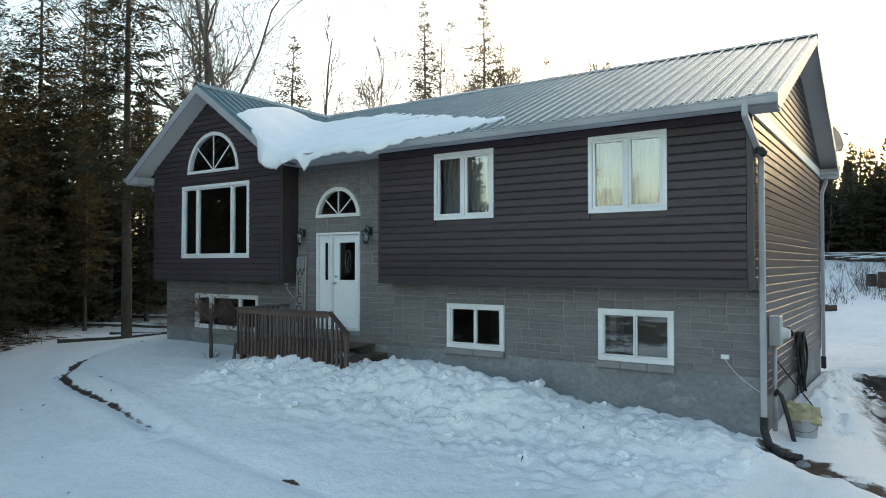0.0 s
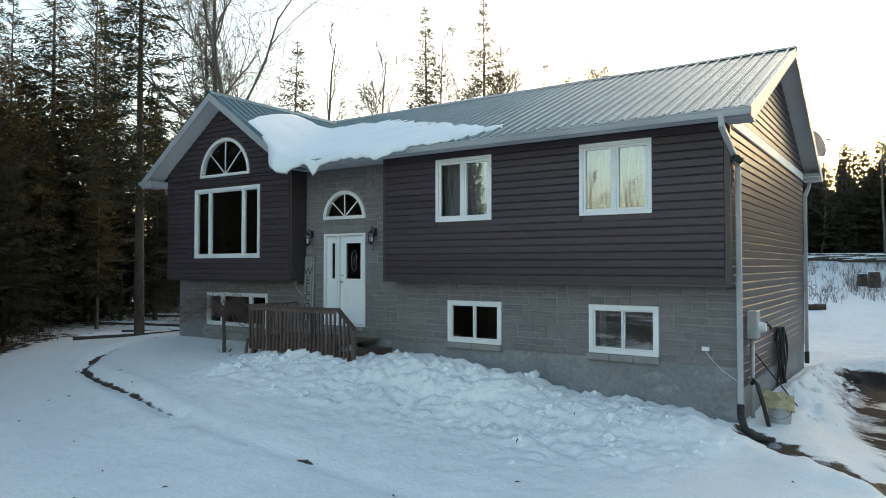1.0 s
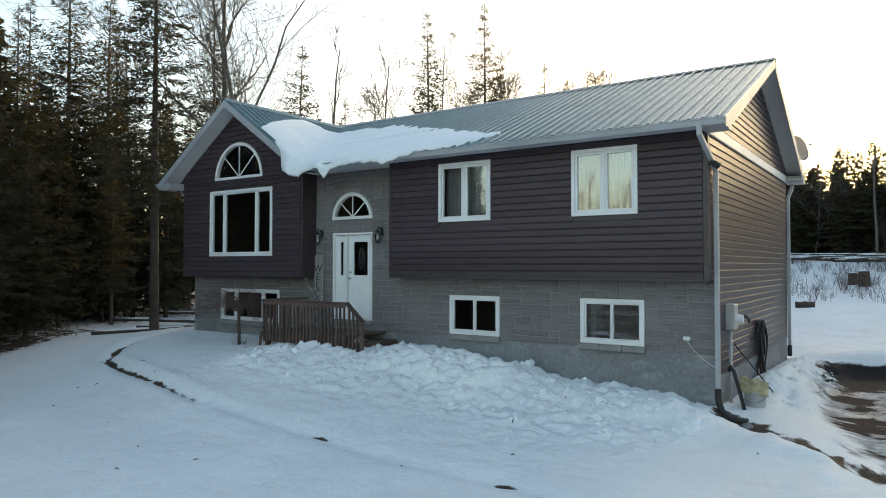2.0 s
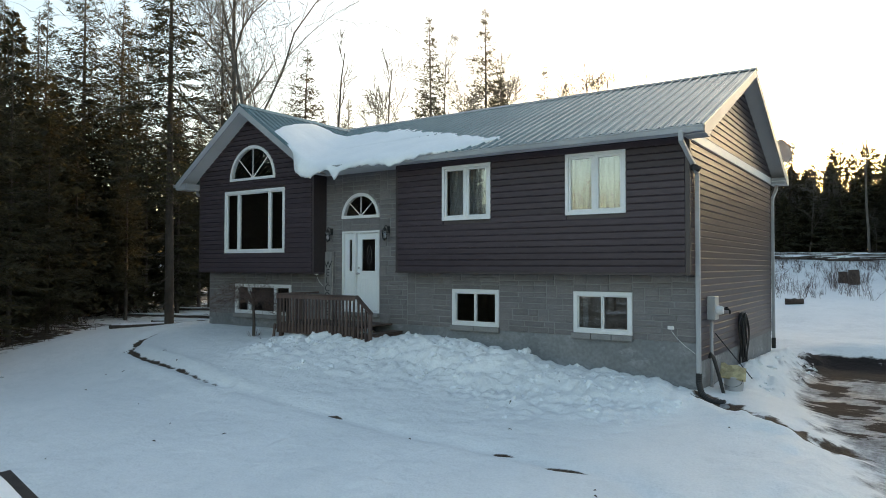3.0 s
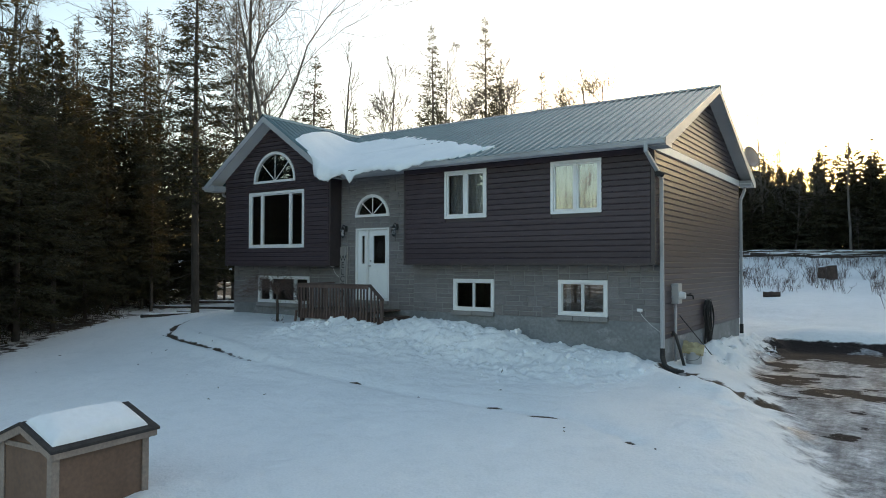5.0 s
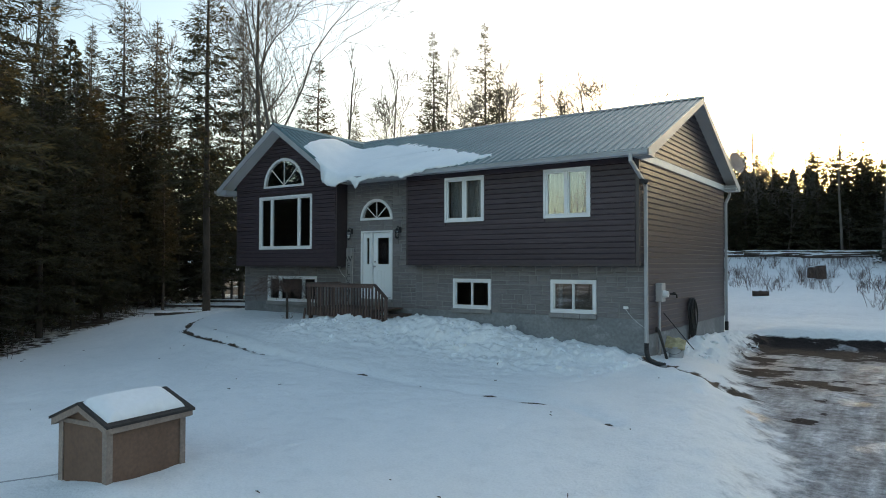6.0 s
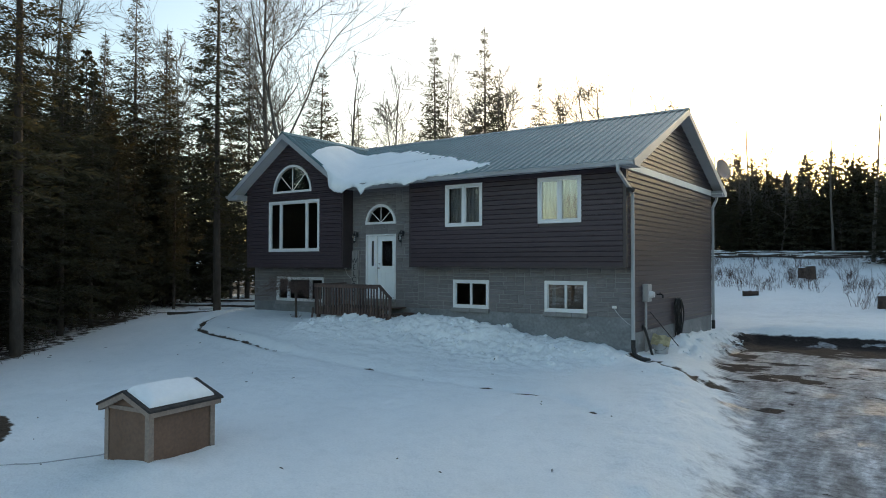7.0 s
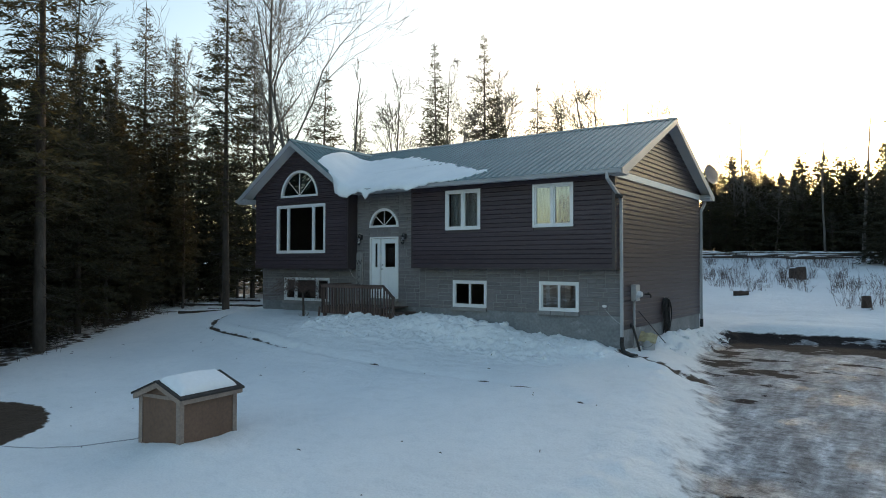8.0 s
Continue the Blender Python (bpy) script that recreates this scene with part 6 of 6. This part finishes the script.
def build_debris():
    """Bits of bark and twig lying on the snow."""
    rng = random.Random(21)
    s = Soup()
    for k in range(50):
        x, y = rng.uniform(-15, 2.5), rng.uniform(-13, -0.8)
        if -10.5 < x < -7 and y > -1.4:
            continue
        a, L = rng.uniform(0, math.tau), 0.02 + 0.10 * rng.random() ** 2
        d = Vector((math.cos(a), math.sin(a), 0)) * L
        p = Vector((x, y, gz(x, y) + 0.012))
        q = p + d
        q.z = gz(q.x, q.y) + 0.014
        s.tube([p, p.lerp(q, 0.5) + UP * 0.008, q], [0.006, 0.010, 0.004], 4)
    tagged(mesh_part("twig_litter", s.mesh("twig_litter"), BARK), "small dark twigs and bark bits scattered on snow", "litter", kind="stuff")


build_debris()

# ---- pieces of the walls: siding planks and stones ----
ROW = 0.138


def plank(parent, place, a0, b0, a1, b1, z0, z1):
    """One siding plank from a to b (foot and head), lipped at the foot."""
    bm = bmesh.new()
    lip = max(z0 + 0.012, z1 - 0.032)
    prof = ((0.000, z0, a0, b0), (0.027, z0, a0, b0), (0.030, z0 + 0.006, a0, b0), (0.028, lip, a0, b0), (0.014, lip + 0.010, a1, b1), (0.003, z1, a1, b1), (0.000, z1, a1, b1))
    ra = [bm.verts.new(place(a, v, -w)) for w, v, a, b_ in prof]
    rb = [bm.verts.new(place(b_, v, -w)) for w, v, a, b_ in prof]
    for k in range(7):
        bm.faces.new((ra[k], ra[(k + 1) % 7], rb[(k + 1) % 7], rb[k]))
    bm.faces.new(ra)
    bm.faces.new(rb[::-1])
    part("siding_plank", bm, SIDING, parent)


def side_rows(parent, place, z0, z1, ends, holes=()):
    """Rows of planks between z0 and z1; ends(z) gives the span, holes cut it."""
    z = z0
    while z < z1 - 0.02:
        t = min(z + ROW, z1)
        (a0, b0), (a1, b1) = ends(z), ends(t)
        if b0 - a0 > 0.05:
            cuts = []
            for h in holes:
                top = h[3] if h[3] != "arch" else h[2] + (h[1] - h[0]) / 2
                if h[2] < t - 0.01 and top > z + 0.01:
                    if h[3] == "arch":
                        c_, r_ = (h[0] + h[1]) / 2, (h[1] - h[0]) / 2
                        half = math.sqrt(max(0, r_ * r_ - max(0, z - h[2] + 0.02) ** 2)) - 0.02
                        if half > 0.03:
                            cuts.append((c_ - half, c_ + half))
                    else:
                        cuts.append((h[0] + 0.01, h[1] - 0.01))
            spans, s, s1 = [], a0, a1
            for c0, c1 in sorted(cuts):
                spans.append((s, c0, s1, c0))
                s = s1 = c1
            spans.append((s, b0, s1, max(b1, s1)))
            for q in spans:
                if q[1] - q[0] > 0.03:
                    plank(parent, place, q[0], q[1], q[2], max(q[3], q[2] + 0.01), z, t)
        z += ROW


front, end = front_at(Y0 + 0.012), side_at(X1 - 0.012)
side_rows(wall_right_block, front, ZS + 0.02, ZE - 0.01, lambda z: (ENTRY1 + 0.075, X1 - 0.085), [UM, UR])
side_rows(wall_bay, front, ZS - 0.03, ZE, lambda z: (X0 + 0.07, ENTRY0 - 0.075), [BW])
side_rows(wall_gable_front, front, ZE + 0.001, BZ - 0.2, lambda z: (max(X0, BX - (BZ - 0.15 - z) / BS), min(ENTRY0, BX + (BZ - 0.15 - z) / BS)), [BH])
side_rows(wall_side, end, 0.57, ZE - 0.10, lambda z: ((Y0 if z > ZS - 0.03 else YL) + 0.08, Y1 - 0.08))
side_rows(wall_gable_side, end, ZE + 0.11, RIDGE_Z - 0.16, lambda z: (RIDGE_Y - (RIDGE_Z - 0.08 - z) / SLOPE, RIDGE_Y + (RIDGE_Z - 0.08 - z) / SLOPE))
# corner posts and starter trims
for name, parent, q in (("corner_post", wall_right_block, (X1 - 0.08, X1 + 0.012, Y0 - 0.012, Y0 + 0.01, ZS, ZE - 0.025)), ("corner_post", wall_right_block, (ENTRY1, ENTRY1 + 0.07, Y0 - 0.012, Y0 + 0.01, ZS, ZE - 0.025)),
                        ("corner_post", wall_bay, (X0, X0 + 0.065, Y0 - 0.012, Y0 + 0.01, ZS - 0.05, ZE)), ("corner_post", wall_bay, (ENTRY0 - 0.07, ENTRY0 + 0.004, Y0 - 0.012, Y0 + 0.01, ZS - 0.05, ZE)),
                        ("corner_post", wall_side, (X1 - 0.01, X1 + 0.014, Y0 + 0.012, Y0 + 0.078, ZS, ZE - 0.11)), ("corner_post", wall_side, (X1 - 0.01, X1 + 0.014, Y1 - 0.075, Y1 + 0.01, 0.56, ZE - 0.11)),
                        ("starter_strip", wall_right_block, (ENTRY1, X1, Y0 - 0.016, Y0 + 0.011, ZS - 0.03, ZS + 0.018)), ("starter_strip", wall_bay, (X0, ENTRY0, Y0 - 0.016, Y0 + 0.011, ZS - 0.08, ZS - 0.032))):
    part(name, boxes(q, bevel=0.003), TRIM_DARK, parent)

stone_meshes = {}
rng = random.Random(3)


def stone(parent, u0, u1, v0, v1):
    L, H = round(u1 - u0 - 0.009, 2), round(v1 - v0 - 0.009, 3)
    if L < 0.03 or H < 0.02:
        return
    k = (L, H, rng.randrange(4))
    if k not in stone_meshes:
        r2 = random.Random(int(L * 100) * 7 + int(H * 1000) + k[2])
        bm = bmesh.new()
        j = lambda: r2.uniform(-0.006, 0.006)
        back = [bm.verts.new((x, 0.02, z)) for x, z in ((-L / 2, -H / 2), (L / 2, -H / 2), (L / 2, H / 2), (-L / 2, H / 2))]
        rim = [bm.verts.new((x + j(), 0.004, z + j())) for x, z in ((-L / 2, -H / 2), (L / 2, -H / 2), (L / 2, H / 2), (-L / 2, H / 2))]
        c_ = 0.012
        face = [bm.verts.new((x, -0.012 + j() * 1.5, z)) for x, z in ((-L / 2 + c_, -H / 2 + c_), (L / 2 - c_, -H / 2 + c_), (L / 2 - c_, H / 2 - c_), (-L / 2 + c_, H / 2 - c_))]
        mid = bm.verts.new((r2.uniform(-0.3, 0.3) * L, -0.022 + j(), r2.uniform(-0.15, 0.15) * H))
        for i in range(4):
            n_ = (i + 1) % 4
            bm.faces.new((back[i], back[n_], rim[n_], rim[i]))
            bm.faces.new((rim[i], rim[n_], face[n_], face[i]))
            bm.faces.new((face[i], face[n_], mid))
        bmesh.ops.recalc_face_normals(bm, faces=bm.faces)
        stone_meshes[k] = bpy.data.meshes.new("stone")
        bm.to_mesh(stone_meshes[k])
        bm.free()
    ob = mesh_part("stone", stone_meshes[k], STONE, parent)
    ob.location = ((u0 + u1) / 2, YL + 0.018, (v0 + v1) / 2)


def stone_row(parent, u0, u1, v0, v1, lengths):
    u = u0
    while u < u1 - 0.01:
        L = min(rng.choice(lengths), u1 - u)
        if u1 - u - L < 0.12:
            L = u1 - u
        stone(parent, u, u + L, v0, v1)
        u += L


def stones(parent, u0, u1, v0, v1):
    """Fills a field with random-coursed stones: doubles and halves of one course."""
    pairs = max(1, round((v1 - v0) / 0.25))
    step = (v1 - v0) / pairs
    for p in range(pairs):
        u, a = u0, v0 + p * step
        while u < u1 - 0.01:
            L = min(rng.choice((0.8, 1.0, 1.2, 1.4)), u1 - u)
            if u1 - u - L < 0.3:
                L = u1 - u
            if rng.random() < 0.55 and L > 0.6:
                w = rng.choice((0.25, 0.35))
                stone(parent, u, u + w, a, a + step)
                u, L = u + w, L - w
            cut = a + step * rng.choice((0.42, 0.5, 0.58))
            stone_row(parent, u, u + L, a, cut, (0.3, 0.4, 0.5, 0.6))
            stone_row(parent, u, u + L, cut, a + step, (0.3, 0.4, 0.5, 0.6))
            u += L


def field(parent, u0, u1, v0, v1, holes):
    """The stones of one wall, round its openings."""
    vs = v0
    us = sorted(holes, key=lambda h: h[0])
    u = u0
    for h in us:
        stones(parent, u, h[0] - 0.012, v0, v1)
        if h[2] - 0.14 - v0 > 0.05:
            stones(parent, h[0] - 0.012, h[1] + 0.012, v0, h[2] - 0.14)
        if v1 - h[3] > 0.05:
            stones(parent, h[0] - 0.012, h[1] + 0.012, h[3] + 0.012, v1)
        u = h[1] + 0.012
    stones(parent, u, u1, v0, v1)


field(wall_lower, ENTRY1, X1 - 0.005, ZB, ZS - 0.035, [LM, LR])
field(wall_lower_bay, X0 - 0.115, ENTRY0, ZB, ZS - 0.09, [BL])
stones(wall_entry, ENTRY0 + 0.002, DOOR[0] - 0.012, ZB, ZE - 0.03)
stones(wall_entry, DOOR[1] + 0.012, ENTRY1 - 0.002, ZB, ZE - 0.03)
stones(wall_entry, DOOR[0] - 0.012, DOOR[1] + 0.012, DOOR[3] + 0.012, DH[2] - 0.012)
c_, r_ = (DH[0] + DH[1]) / 2, (DH[1] - DH[0]) / 2 + 0.012
v = DH[2] - 0.012
while v < ZE - 0.08:
    t = min(v + 0.125, ZE - 0.03)
    half = math.sqrt(max(0, r_ * r_ - max(0, v - DH[2]) ** 2))
    if half < 0.05:
        stone_row(wall_entry, DOOR[0] - 0.012, DOOR[1] + 0.012, v, t, (0.3, 0.4, 0.5))
    else:
        stone_row(wall_entry, DOOR[0] - 0.012, c_ - half, v, t, (0.3, 0.4))
        stone_row(wall_entry, c_ + half, DOOR[1] + 0.012, v, t, (0.3, 0.4))
    v = t
